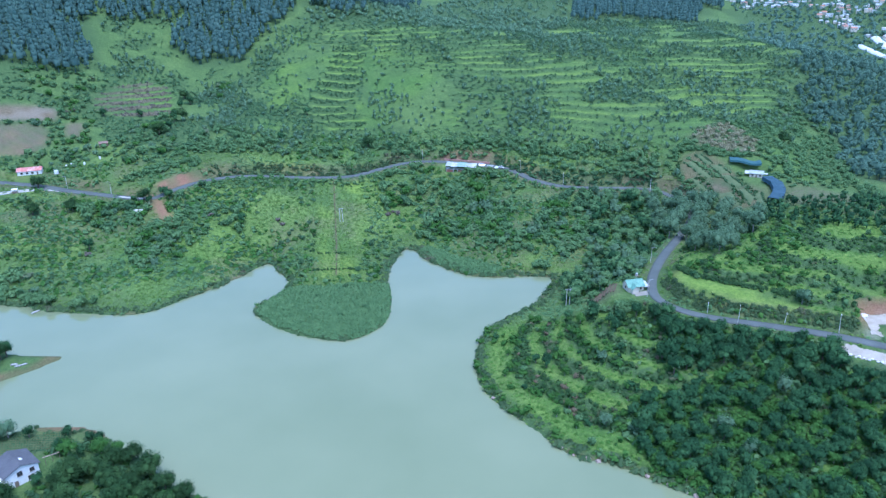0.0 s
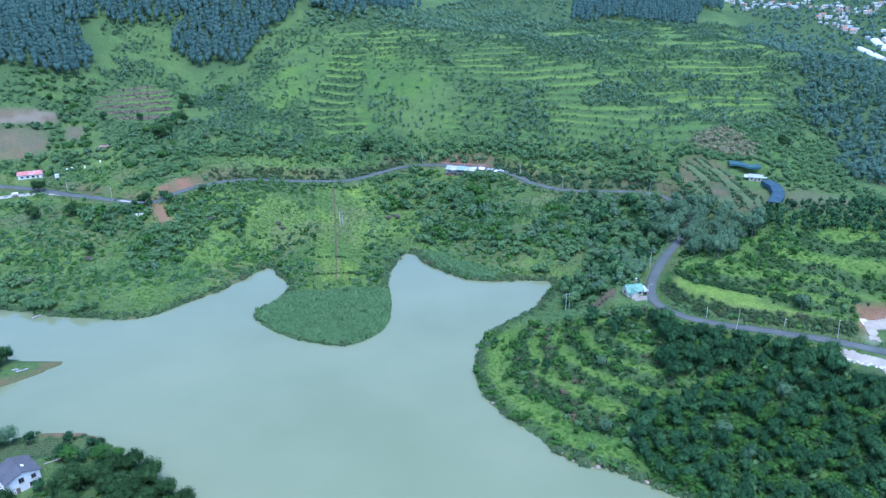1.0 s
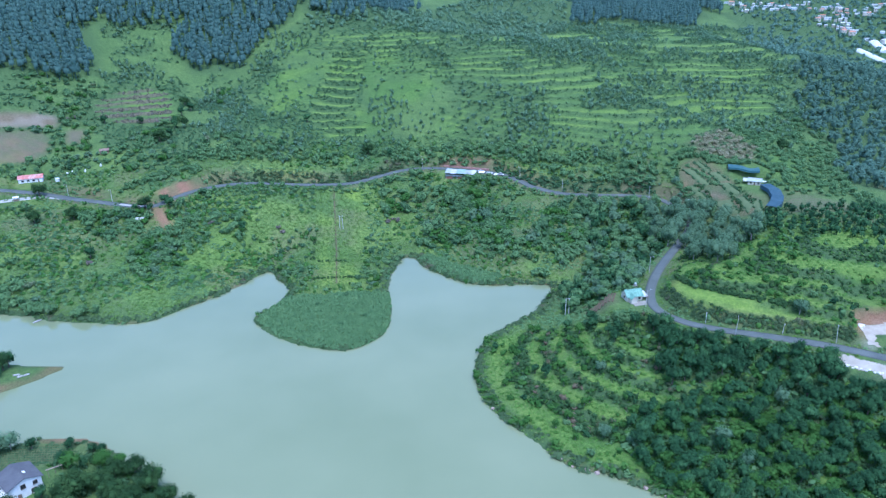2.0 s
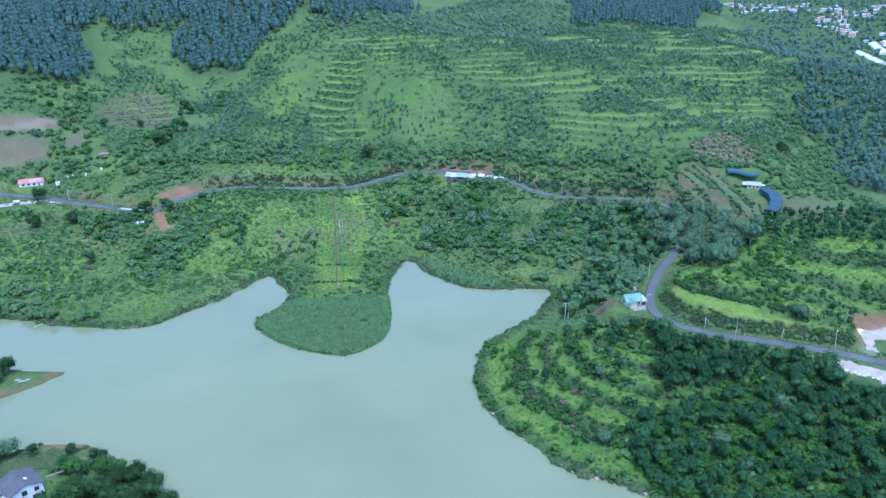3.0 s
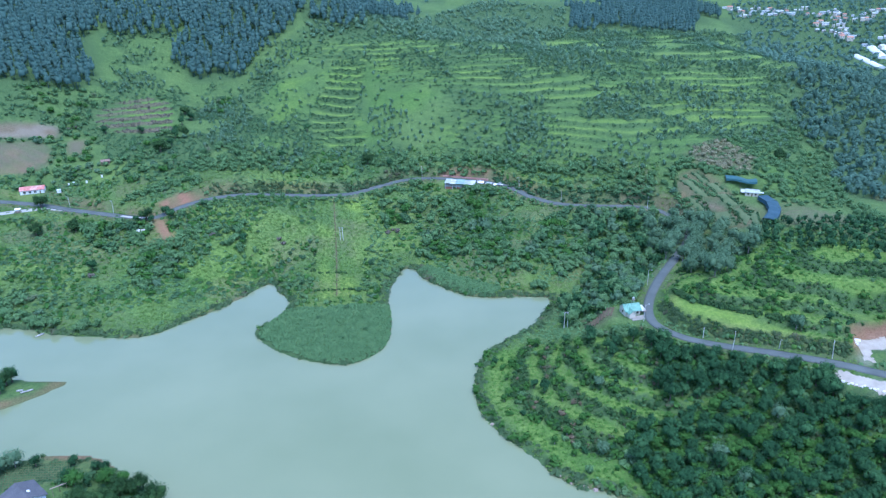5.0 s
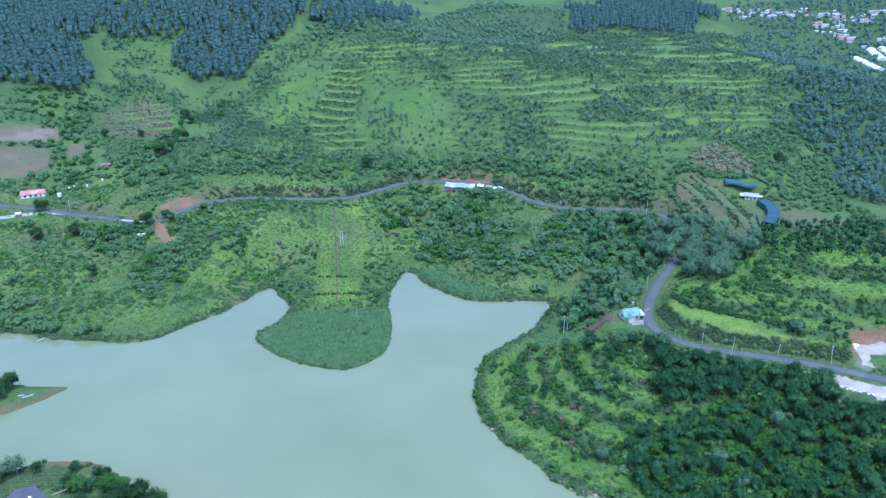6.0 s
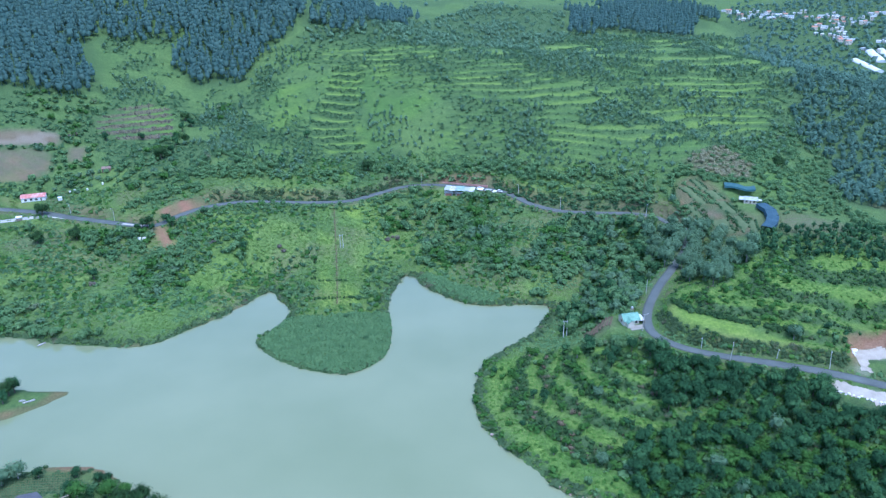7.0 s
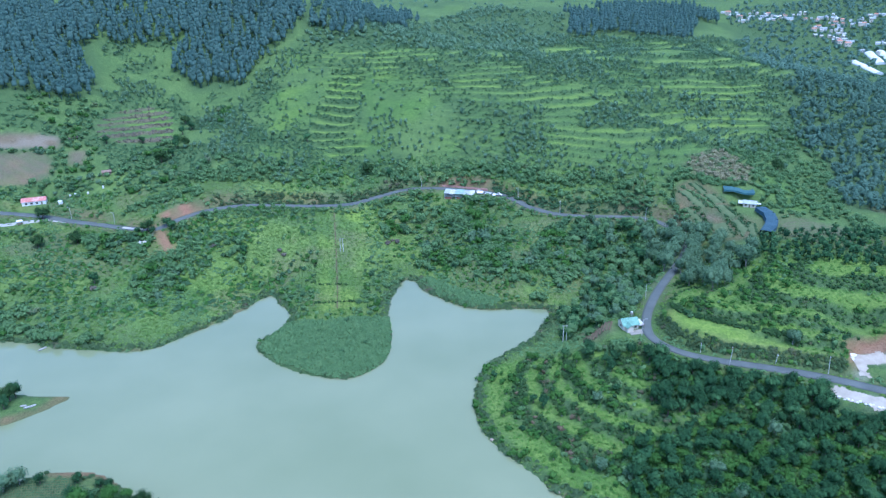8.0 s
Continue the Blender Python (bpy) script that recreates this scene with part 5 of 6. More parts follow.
stuff("meadow_herbs", 54, meadow[on_steps], herbs, (0.35, 0.9), LEAF_GRASS, "fresh green grass tufts on the terraces", "grass", 0.02)
stuff("meadow_herbs", 20, meadow[~dark_herbs & ~on_steps], herbs, (0.4, 1.0), LEAF_HERB, "tall grass tufts and herbs in the meadows", "grass", 0.02)
stuff("meadow_herbs", 50, meadow[dark_herbs], herbs, (0.5, 1.3), LEAF_MID, "dark green herbs and ferns in the meadows", "grass", 0.02)
UNDERGROWTH = (BUSH_MID, BUSH_WEST, BUSH_MEADOW)
under = np.concatenate([spots(492 + k, poly, 2.3, 0.9, 13, 0.5) for k, poly in enumerate(UNDERGROWTH)] + [spots(496, PEN_LOW, 1.8, 0.9), spots(497, ORCHARD, 1.9, 0.8), spots(498, GULLY, 2.2, 0.9)])
stuff("undergrowth", 51, under[::2], brush, (0.5, 1.2), LEAF_DEEP, "tangled undergrowth between the shrubs and trees", "undergrowth", 0.02)
stuff("undergrowth", 52, under[1::2], brush, (0.5, 1.2), LEAF_LIGHT, "fresh green undergrowth between the shrubs and trees", "undergrowth", 0.02)
BENCHES = [(81, 229), (100, 222), (104, 190), (103, 161), (78, 169), (66, 178)]
bushy = off(spots(463, NEAR_MEADOWS, 2.2, 0.8, 17, 0.55), REED_TIP, REED_INLET, STRIP, BRIGHT_TREAD, PEN_WEST, BENCHES)
stuff("meadow_bushes", 29, bushy[::2], tufts, (0.5, 1.7), LEAF_LIGHT, "fresh green low bushes spread through the meadows", "bushes")
stuff("meadow_bushes", 30, bushy[1::2], tufts, (0.5, 1.9), LEAF_MID, "darker low bushes spread through the meadows", "bushes")
stuff("headland_scrub", 21, np.concatenate([off_treads(off(spots(424, PENINSULA, 2.2, 0.8, 11, 0.52), PEN_WEST), 0.3, 1), off_treads(spots(466, PEN_WEST, 2.0, 0.8, 8, 0.5), 0.15, 2), off(spots(425, UPPER_TERRACES, 2.8, 0.8, 13, 0.66), BRIGHT_TREAD), spots(426, PEN_LOW, 1.8, 0.9, 9, 0.3), spots(460, ORCHARD, 2.2, 0.8, 8, 0.4)]), low_shrubs, (0.6, 1.6), LEAF_LIGHT, "fresh green bushes and creepers on the headland", "shrubs")
headland_bushes = np.concatenate([off_treads(spots(476, PENINSULA, 2.7, 0.8, 9, 0.5), 0.15, 3), off(spots(477, UPPER_TERRACES, 4.0, 0.8, 10, 0.66), BRIGHT_TREAD)])
stuff("headland_bushes", 42, headland_bushes[::2], shrubs, (0.35, 0.8), LEAF_MID, "rounded grey-green bushes on the terraces", "shrubs")
stuff("headland_bushes", 43, headland_bushes[1::2], shrubs, (0.35, 0.85), LEAF_ORCHARD, "rounded dark bushes on the terraces", "shrubs")
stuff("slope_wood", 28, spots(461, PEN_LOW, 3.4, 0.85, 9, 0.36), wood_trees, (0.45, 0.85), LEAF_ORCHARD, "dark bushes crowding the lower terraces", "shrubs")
stuff("purplish_bushes", 22, np.array([(-21, 281), (-23, 279), (-19, 279.5), (-64, 262), (-66, 264), (-128, 233), (-185, 345), (-183, 347), (-92, 262)]), shrubs, (0.6, 1.0), LEAF_PURPLE, "greyish purple leafless bushes in the meadow", "shrubs")


def tea_rows():
    out = []
    for k in range(13):
        for j in range(40):
            x, y = -107 + j * 0.6 + k * 0.15, 125 + k * 0.92 + 0.04 * j + 0.25 * math.sin(j * 0.16)
            out.append((x, y))
    p = np.array(out)
    return p[inside(p[:, 0], p[:, 1], TEA) & clear(p[:, 0], p[:, 1])]


WEST_GARDEN = [(-101, 129), (-80, 132), (-66, 124), (-50, 111), (-60, 97), (-105, 100)]
stuff("garden_bushes", 31, off(spots(464, WEST_GARDEN, 2.0, 0.9, 6, 0.33), TEA), low_shrubs, (0.6, 1.5), LEAF_DEEP, "tangled garden bushes and coffee shrubs by the villa", "shrubs")
stuff("garden_bushes", 32, off(spots(465, WEST_GARDEN, 2.6, 0.9, 6, 0.4), TEA), low_shrubs, (0.5, 1.2), LEAF_LIGHT, "fresh green garden bushes by the villa", "shrubs")
stuff("tea_rows", 23, tea_rows(), tufts, (0.34, 0.48), LEAF_DEEP, "low clipped tea bushes in curved rows", "crop")

# ---------------------------------------------------------------- buildings and fittings
def part(name, bm, mat, parent, label=""):
    me = bpy.data.meshes.new(name)
    bmesh.ops.recalc_face_normals(bm, faces=bm.faces)
    bm.to_mesh(me)
    bm.free()
    me.materials.append(mat)
    ob = new(name, me)
    ob.parent = parent
    return tagged(ob, label) if label else ob


def box(bm, x, y, z, sx, sy, sz, turn=None, bevel=0.0):
    """A box about its centre, with worn edges if bevel is given."""
    m = Matrix.Translation((x, y, z)) @ (turn or Matrix()) @ Matrix.Diagonal((sx, sy, sz, 1))
    made = bmesh.ops.create_cube(bm, size=1, matrix=m)
    if bevel:
        es = list({e for v in made["verts"] for e in v.link_edges})
        bmesh.ops.bevel(bm, geom=es, offset=bevel, segments=1, affect="EDGES")
    return bm


def rod(bm, a, b, r0, r1, sides=8):
    a, b = Vector(a), Vector(b)
    m = Matrix.Translation((a + b) / 2) @ (b - a).to_track_quat("Z", "Y").to_matrix().to_4x4()
    bmesh.ops.create_cone(bm, cap_ends=True, segments=sides, radius1=r0, radius2=r1, depth=(b - a).length, matrix=m)
    return bm


def gable_walls(w, d, h, rise):
    """Outer walls with gable ends; the ridge runs along x."""
    bm = bmesh.new()
    rows = []
    for x in (-w / 2, w / 2):
        rows.append([bm.verts.new(p) for p in ((x, -d / 2, -0.6), (x, d / 2, -0.6), (x, d / 2, h), (x, 0, h + rise), (x, -d / 2, h))])
    for r in rows:
        bm.faces.new(r)
    for i in range(5):
        bm.faces.new((rows[0][i], rows[0][(i + 1) % 5], rows[1][(i + 1) % 5], rows[1][i]))
    return bm


def slab(bm, w, run, rise, side, h, over, thick=0.14):
    """One slope of a roof, with thickness and overhang."""
    length = math.hypot(run, rise) * (run + over) / run
    ang = math.atan2(rise, run)
    turn = Matrix.Rotation(-side * ang, 4, "X")
    mid = (run + over) / 2
    return box(bm, 0, side * mid, h + rise - mid * rise / run + thick * 0.6, w + 2 * over, length, thick, turn)


def window(parent, x, y, z, w, h, facing, frame_mat=None):
    """A window on a wall: frame bars round a dark pane, and a sill."""
    turn = Matrix.Rotation(facing, 4, "Z")
    n = turn @ Vector((0, -1, 0))
    f = bmesh.new()
    for sx, sz, bw, bh in ((-w / 2, 0, 0.09, h), (w / 2, 0, 0.09, h), (0, h / 2, w, 0.09), (0, -h / 2, w, 0.09), (0, 0, 0.06, h)):
        c = Vector((x, y, z)) + turn @ Vector((sx, 0, sz)) + n * 0.05
        box(f, c.x, c.y, c.z, bw, 0.1, bh, turn)
    fr = part("window", f, frame_mat or WOOD, parent)
    g = bmesh.new()
    c = Vector((x, y, z)) + n * 0.025
    box(g, c.x, c.y, c.z, w * 0.97, 0.05, h * 0.97, turn)
    part("pane", g, GLASS, fr)
    s = bmesh.new()
    c = Vector((x, y, z - h / 2 - 0.08)) + n * 0.1
    box(s, c.x, c.y, c.z, w + 0.2, 0.24, 0.07, turn)
    part("sill", s, CONCRETE, fr)
    return fr


def house(name, at, turn, w, d, h, rise, wall, roof, label, category="house", over=0.5, windows=(), door=None, group=""):
    root = new(name)
    part("wall", gable_walls(w, d, h, rise), wall, root)
    for side in (-1, 1):
        part("roof", slab(bmesh.new(), w, d / 2, rise, side, h, over), roof, root)
    r = bmesh.new()
    box(r, 0, 0, h + rise + 0.16, w + 2 * over, 0.3, 0.1)
    part("ridge_cap", r, roof, root)
    for x, y, z, ww, wh, f in windows:
        window(root, x, y, z, ww, wh, f)
    if door:
        x, y, f = door
        tm = Matrix.Rotation(f, 4, "Z")
        b = box(bmesh.new(), x, y, 1.05, 0.95, 0.08, 2.1, tm)
        dr = part("door", b, WOOD, root)
        n = tm @ Vector((0.35, -0.08, 0))
        part("handle", box(bmesh.new(), x + n.x, y + n.y, 1.0, 0.06, 0.06, 0.16, tm), STEEL, dr)
    root.matrix_world = place(*at, turn)
    return tagged(root, label, category, group)


HALF = math.pi / 2
# the white villa above the west shore
villa = house("villa", (-87.9, 118.7, 3.0), -40, 8.4, 8.2, 4.9, 1.7, WHITE_WALL, SLATE, "white two-storey villa with a dark grey tiled roof", "house", 0.55,
              [(4.2, -0.6, 4.0, 1.2, 1.4, HALF), (4.2, 2.4, 3.7, 1.1, 1.2, HALF), (4.2, 1.8, 1.4, 1.4, 1.3, HALF), (-2.6, -4.1, 3.6, 1.1, 1.2, 0), (-2.6, -4.1, 1.4, 1.2, 1.2, 0)], (4.24, -1.8, HALF))
b = bmesh.new()
box(b, 1.9, -5.0, 2.45, 3.6, 1.8, 0.18)
part("balcony_floor", b, WHITE_WALL, villa)
b = bmesh.new()
for bx, by, bw, bd in ((1.9, -5.85, 3.6, 0.12), (0.15, -5.0, 0.12, 1.8), (3.65, -5.0, 0.12, 1.8)):
    box(b, bx, by, 3.05, bw, bd, 0.9)
part("balcony_wall", b, WHITE_WALL, villa)
for bx in (0.3, 3.5):
    part("pillar", box(bmesh.new(), bx, -5.7, 1.0, 0.3, 0.3, 3.1, None, 0.03), WHITE_WALL, villa)
villa.matrix_world = place(-89.4, 118.2, 3.0, -40) @ Matrix.Diagonal((1.16, 1.16, 1.08, 1))
part("skylight", box(bmesh.new(), 1.0, 1.2, 6.28, 1.1, 0.7, 0.16, Matrix.Rotation(-0.39, 4, "X")), WHITE_WALL, villa)
part("forecourt", box(bmesh.new(), 5.6, -1.5, -0.12, 3.4, 7.0, 0.3), CONCRETE, villa)

# the small house in the road bend
cottage = house("cottage", (55.4, 184.6, 13.6), 12, 8.6, 7.0, 3.0, 2.3, CREAM_WALL, TEAL_TIN, "small house with a teal metal roof in the road bend", "house", 0.6,
                [(-2.4, -3.5, 1.6, 1.2, 1.1, 0), (2.6, -3.5, 1.6, 1.2, 1.1, 0), (-4.3, 0, 1.6, 1.2, 1.1, -HALF)], (0.4, -3.54, 0))
part("porch_wall", gable_walls(4.2, 3.4, 2.7, 1.5), CREAM_WALL, cottage).matrix_local = pose(-1.6, -4.2, 0, 0, 0, 90)
for side in (-1, 1):
    part("porch_roof", slab(bmesh.new(), 4.2, 1.7, 1.5, side, 2.7, 0.4), TEAL_TIN, cottage).matrix_local = pose(-1.6, -4.2, 0, 0, 0, 90)
part("side_roof", box(bmesh.new(), 5.9, -1.2, 2.7, 3.2, 6.0, 0.1, Matrix.Rotation(0.12, 4, "X")), GREY_TIN, cottage)
for bx, by in ((7.3, -4.0), (7.3, 1.6), (4.7, -4.0)):
    part("post", rod(bmesh.new(), (bx, by, -0.5), (bx, by, 2.5), 0.07, 0.07), WOOD, cottage)
part("yard_slab", box(bmesh.new(), 3.8, -6.9, 0.16, 13.0, 4.8, 0.34, None, 0.04), YARD, cottage)
cottage.scale = (0.82, 0.82, 0.86)
tower = new("water_tower")
for bx in (-0.6, 0.6):
    for by in (-0.6, 0.6):
        part("leg", rod(bmesh.new(), (bx, by, -0.3), (bx * 0.8, by * 0.8, 4.6), 0.06, 0.05), STEEL, tower)
part("platform", box(bmesh.new(), 0, 0, 4.66, 1.5, 1.5, 0.1), WOOD, tower)
b = rod(bmesh.new(), (0, 0, 4.72), (0, 0, 5.7), 0.55, 0.55, 16)
rod(b, (0, 0, 5.7), (0, 0, 5.95), 0.55, 0.18, 16)
part("tank", b, STEEL, tower, "round steel water tank")
tower.matrix_world = place(57.0, 187.6, 13.4, 20)
tagged(tower, "steel water tank on a thin stand behind the cottage", "water tank")
for k in range(9):
    x, y = 43.6 + k * 0.85, 187.9 - k * 0.28
    b = bmesh.new()
    box(b, 0, 0, 0.0, 0.8, 8.8, 0.3, None, 0.1)
    bed = new("planting_bed")
    part("mulch", b, EARTH, bed)
    slope = math.degrees(math.atan2(height(x + 0.8, y + 2) - height(x - 0.8, y - 2), 4.3))
    bed.matrix_world = place(x, y, height(x, y) + 0.05, -22, slope)
    tagged(bed, "long narrow brown planting bed beside the cottage", "planting bed", "planting beds by the cottage")

# the roadside eating house on stilts
diner = new("eating_house")
part("floor", box(bmesh.new(), 1.4, 0, 0, 16.6, 5.6, 0.25), CONCRETE, diner)
for i, (x0, w, mat, lift) in enumerate(((-5.3, 3.0, BLUE_TIN, 0.25), (-2.3, 3.2, GREY_TIN, -0.1), (1.6, 4.8, GREEN_TIN, 0.1), (5.5, 3.2, BLUE_TIN, -0.35), (8.5, 2.7, GREY_TIN, -0.15))):
    part("roof", box(bmesh.new(), x0, -0.3, 2.75 + lift, w, 6.8, 0.1, Matrix.Rotation(0.14, 4, "X")), mat, diner)
part("back_wall", box(bmesh.new(), -0.6, 2.6, 1.2, 12.2, 0.16, 2.4), CREAM_WALL, diner)
for x0, w in ((-4.6, 3.6), (2.2, 3.6)):
    part("lower_wall", box(bmesh.new(), x0, -2.4, -1.5, w, 0.2, 3.0), BRICK_WALL, diner, "raw red brick lower wall")
for x0 in (-6.4, -2.4, -0.2, 4.4, 6.5, 9.5):
    for y0 in (-2.7, 2.5):
        part("stilt", rod(bmesh.new(), (x0, y0, -5.0), (x0, y0, 2.6), 0.14, 0.12), POLE, diner)
b = bmesh.new()
for z0 in (0.55, 1.0):
    box(b, 0, -2.75, z0, 13.4, 0.06, 0.08)
for k in range(12):
    box(b, -6.6 + k * 1.2, -2.75, 0.55, 0.06, 0.06, 0.95)
part("railing", b, WHITE_WALL, diner)
diner.matrix_world = place(7.6, 309.6, 17.0, -12) @ Matrix.Diagonal((1.25, 1.2, 1.0, 1))
tagged(diner, "roadside eating house on stilts with pale tin roofs", "house")


def stall(x, y, z, turn, mat, w=4.2, d=3.4):
    s = new("market_stall")
    part("awning", box(bmesh.new(), 0, 0, 2.2, w, d, 0.07, Matrix.Rotation(0.15, 4, "X")), mat, s)
    for bx in (-w / 2 + 0.15, w / 2 - 0.15):
        for by in (-d / 2 + 0.15, d / 2 - 0.15):
            part("post", rod(bmesh.new(), (bx, by, -1.2), (bx, by, 2.15), 0.04, 0.04, 6), STEEL, s)
    part("counter", box(bmesh.new(), 0, -d * 0.25, 0.45, w * 0.8, 0.6, 0.9, None, 0.02), WOOD, s)
    s.matrix_world = place(x, y, z, turn)
    return tagged(s, "small roadside stall under a pale awning", "stall", "stalls by the road")


stall(18.3, 308.7, 17.2, -20, WHITE_WALL)
stall(21.8, 307.2, 17.1, -22, BLUE_TIN)
stall(24.6, 305.6, 16.9, -28, FILM, 2.4)
stall(-176.3, 276.2, height(-176.3, 276.2), 20, WHITE_WALL, 3.4, 2.4)
banner = new("roadside_wall")
b = bmesh.new()
for k in range(10):
    u = k / 9
    box(b, (2.0 + 19 * u) * S, (320.4 - 5.2 * u - 0.9 * u * u) * S, (18.4 - 0.2 * u) * S, 3.4, 0.3, 1.5, Matrix.Rotation(-0.28 - 0.08 * u, 4, "Z"), 0.04)
part("panel", b, RED_PAINT, banner)
tagged(banner, "low faded red wall along the upper road edge", "wall")

# sheds and huts
house("shed", (-179, 294.3, 21.0), 20, 14.0, 7.0, 2.9, 1.6, WHITE_WALL, RED_TIN, "low white shed with a faded red tin roof", "shed", 0.45, [(-4.5, -3.5, 1.6, 1.4, 1.1, 0), (-1.3, -3.5, 1.6, 1.4, 1.1, 0), (1.8, -3.5, 1.6, 1.4, 1.1, 0)], (4.6, -3.54, 0))
house("hut", (-119.6, 260.9, height(-119.6, 260.9)), 10, 4.4, 3.2, 2.1, 0.8, WOOD, GREY_TIN, "small hut with a pale sheet roof", "hut", 0.3, [], (0, -1.64, 0))
house("hut", (-155.7, 316.3, height(-155.7, 316.3)), 25, 5.6, 3.4, 2.1, 1.0, WOOD, RUST_TIN, "weathered hut with a rusty brown roof", "hut", 0.3, [], (0, -1.74, 0))
house("hut", (-166.6, 292.6, height(-166.6, 292.6)), 5, 2.4, 1.6, 1.6, 0.4, WHITE_WALL, FILM, "tiny white roadside kiosk", "hut", 0.15, [], None)

# the nursery on the knoll
nursery = house("nursery_house", (124.2, 265.8, 24.0), -24, 9.0, 7.0, 2.8, 1.3, CREAM_WALL, BLUE_TIN, "nursery house with a pale blue metal roof", "house", 0.5,
                [(-2.6, -3.5, 1.6, 1.3, 1.1, 0), (2.6, -3.5, 1.6, 1.3, 1.1, 0)], (0, -3.54, 0))
part("lean_to", box(bmesh.new(), -6.3, 0.4, 2.4, 3.4, 6.0, 0.1, Matrix.Rotation(0.12, 4, "X")), GREY_TIN, nursery)
part("lean_to", box(bmesh.new(), 6.2, 0.2, 2.3, 3.2, 4.6, 0.1, Matrix.Rotation(-0.1, 4, "X")), FILM, nursery)
nursery.scale = (0.8, 0.85, 0.85)
for bx, by in ((-7.7, -2.2), (-7.7, 3.0), (7.5, -1.7), (7.5, 2.1)):
    part("post", rod(bmesh.new(), (bx, by, -1.2), (bx, by, 2.2), 0.06, 0.06), WOOD, nursery)


def ground_at(x, y):
    """The ground's height in metres at a place in metres."""
    return height(x / S, y / S) * S


def net_house(path, width, mat, label, tall=2.6):
    """A shade house: a row of sagging net bays on posts along a path."""
    root = new("shade_house")
    path = [(x * S, y * S) for x, y in path]
    for i in range(len(path) - 1):
        (x0, y0), (x1, y1) = path[i], path[i + 1]
        d = Vector((x1 - x0, y1 - y0, 0))
        s = Vector((-d.y, d.x, 0)).normalized() * width / 2
        bm = bmesh.new()
        rows = []
        for k in range(7):
            u = k / 6
            c = Vector((x0, y0, 0)) + d * u
            row = []
            for w in (-1, -0.94, -0.5, 0, 0.5, 0.94, 1):
                p = c + s * w
                edge = abs(w) == 1
                z = ground_at(c.x, c.y) + (0.9 if edge else tall + 0.25 * (1 - w * w) + 0.12 * math.cos(u * math.pi * 2))
                row.append((bm.verts.new((p.x, p.y, z)), bm.verts.new((p.x, p.y, z - 0.05))))
            rows.append(row)
        for a, c in zip(rows, rows[1:]):
            for k in range(6):
                for l in (0, 1):
                    bm.faces.new((a[k][l], a[k + 1][l], c[k + 1][l], c[k][l]))
        part("net", bm, mat, root)
        for w in (-0.92, 0, 0.92):
            p = Vector((x0, y0, 0)) + s * w
            g = ground_at(p.x, p.y)
            part("post", rod(bmesh.new(), (p.x, p.y, g - 0.5), (p.x, p.y, ground_at(x0, y0) + tall), 0.06, 0.06, 6), WOOD, root)
    return tagged(root, label, "shade house")


net_house([(117.5, 277.2), (123, 275.6), (129, 273.8)], 8.5, NET_TEAL, "flat shade house under dark teal netting", 2.0)
net_house([(124.8, 257.8), (125.8, 252), (124.4, 246), (121.4, 240.5), (117.8, 236)], 6.6, NET_BLUE, "curved shade house under dark blue netting", 3.0)

# the far town
def town_house_model(k):
    w, d, h = ((8, 6, 3.4), (10, 7, 6.4), (7, 6, 4.0), (12, 7, 3.6), (6, 6, 7.0))[k]
    roof = (GREY_TIN, ORANGE_TILE, GREY_TIN, BLUE_TIN, GREY_TIN)[k]
    # Cream walls here stand in for haze dulling the white plaster.
    return house("town_house", (0, 0, 0), 0, w, d, h, 1.5, (WHITE_WALL, CREAM_WALL, CREAM_WALL, WHITE_WALL, CREAM_WALL)[k], roof, "white house with a pale roof in the far town", "house", 0.4,
                 [(-w * 0.25, -d / 2, h * 0.6, 1.4, 1.3, 0), (w * 0.25, -d / 2, h * 0.6, 1.4, 1.3, 0)], (0, -d / 2 - 0.04, 0))


TOWN = [(278, 748), (290, 706), (330, 690), (350, 645), (362, 604), (378, 578), (450, 590), (470, 690), (400, 720), (330, 752)]
models = [town_house_model(k) for k in range(5)]
rng = np.random.default_rng(77)
for x, y in spots(501, TOWN, 6.2, 0.5, 24, 0.4):
    k = rng.integers(5)
    home = copy_thing(models[k], place(x, y, height(x, y) + 0.2, rng.choice([-30, 60, -20, 150, 5]) + rng.uniform(-12, 12)))
    home["group"] = "houses of the far town"
    home.scale = [rng.uniform(0.45, 0.75)] * 3
remove_models(models)


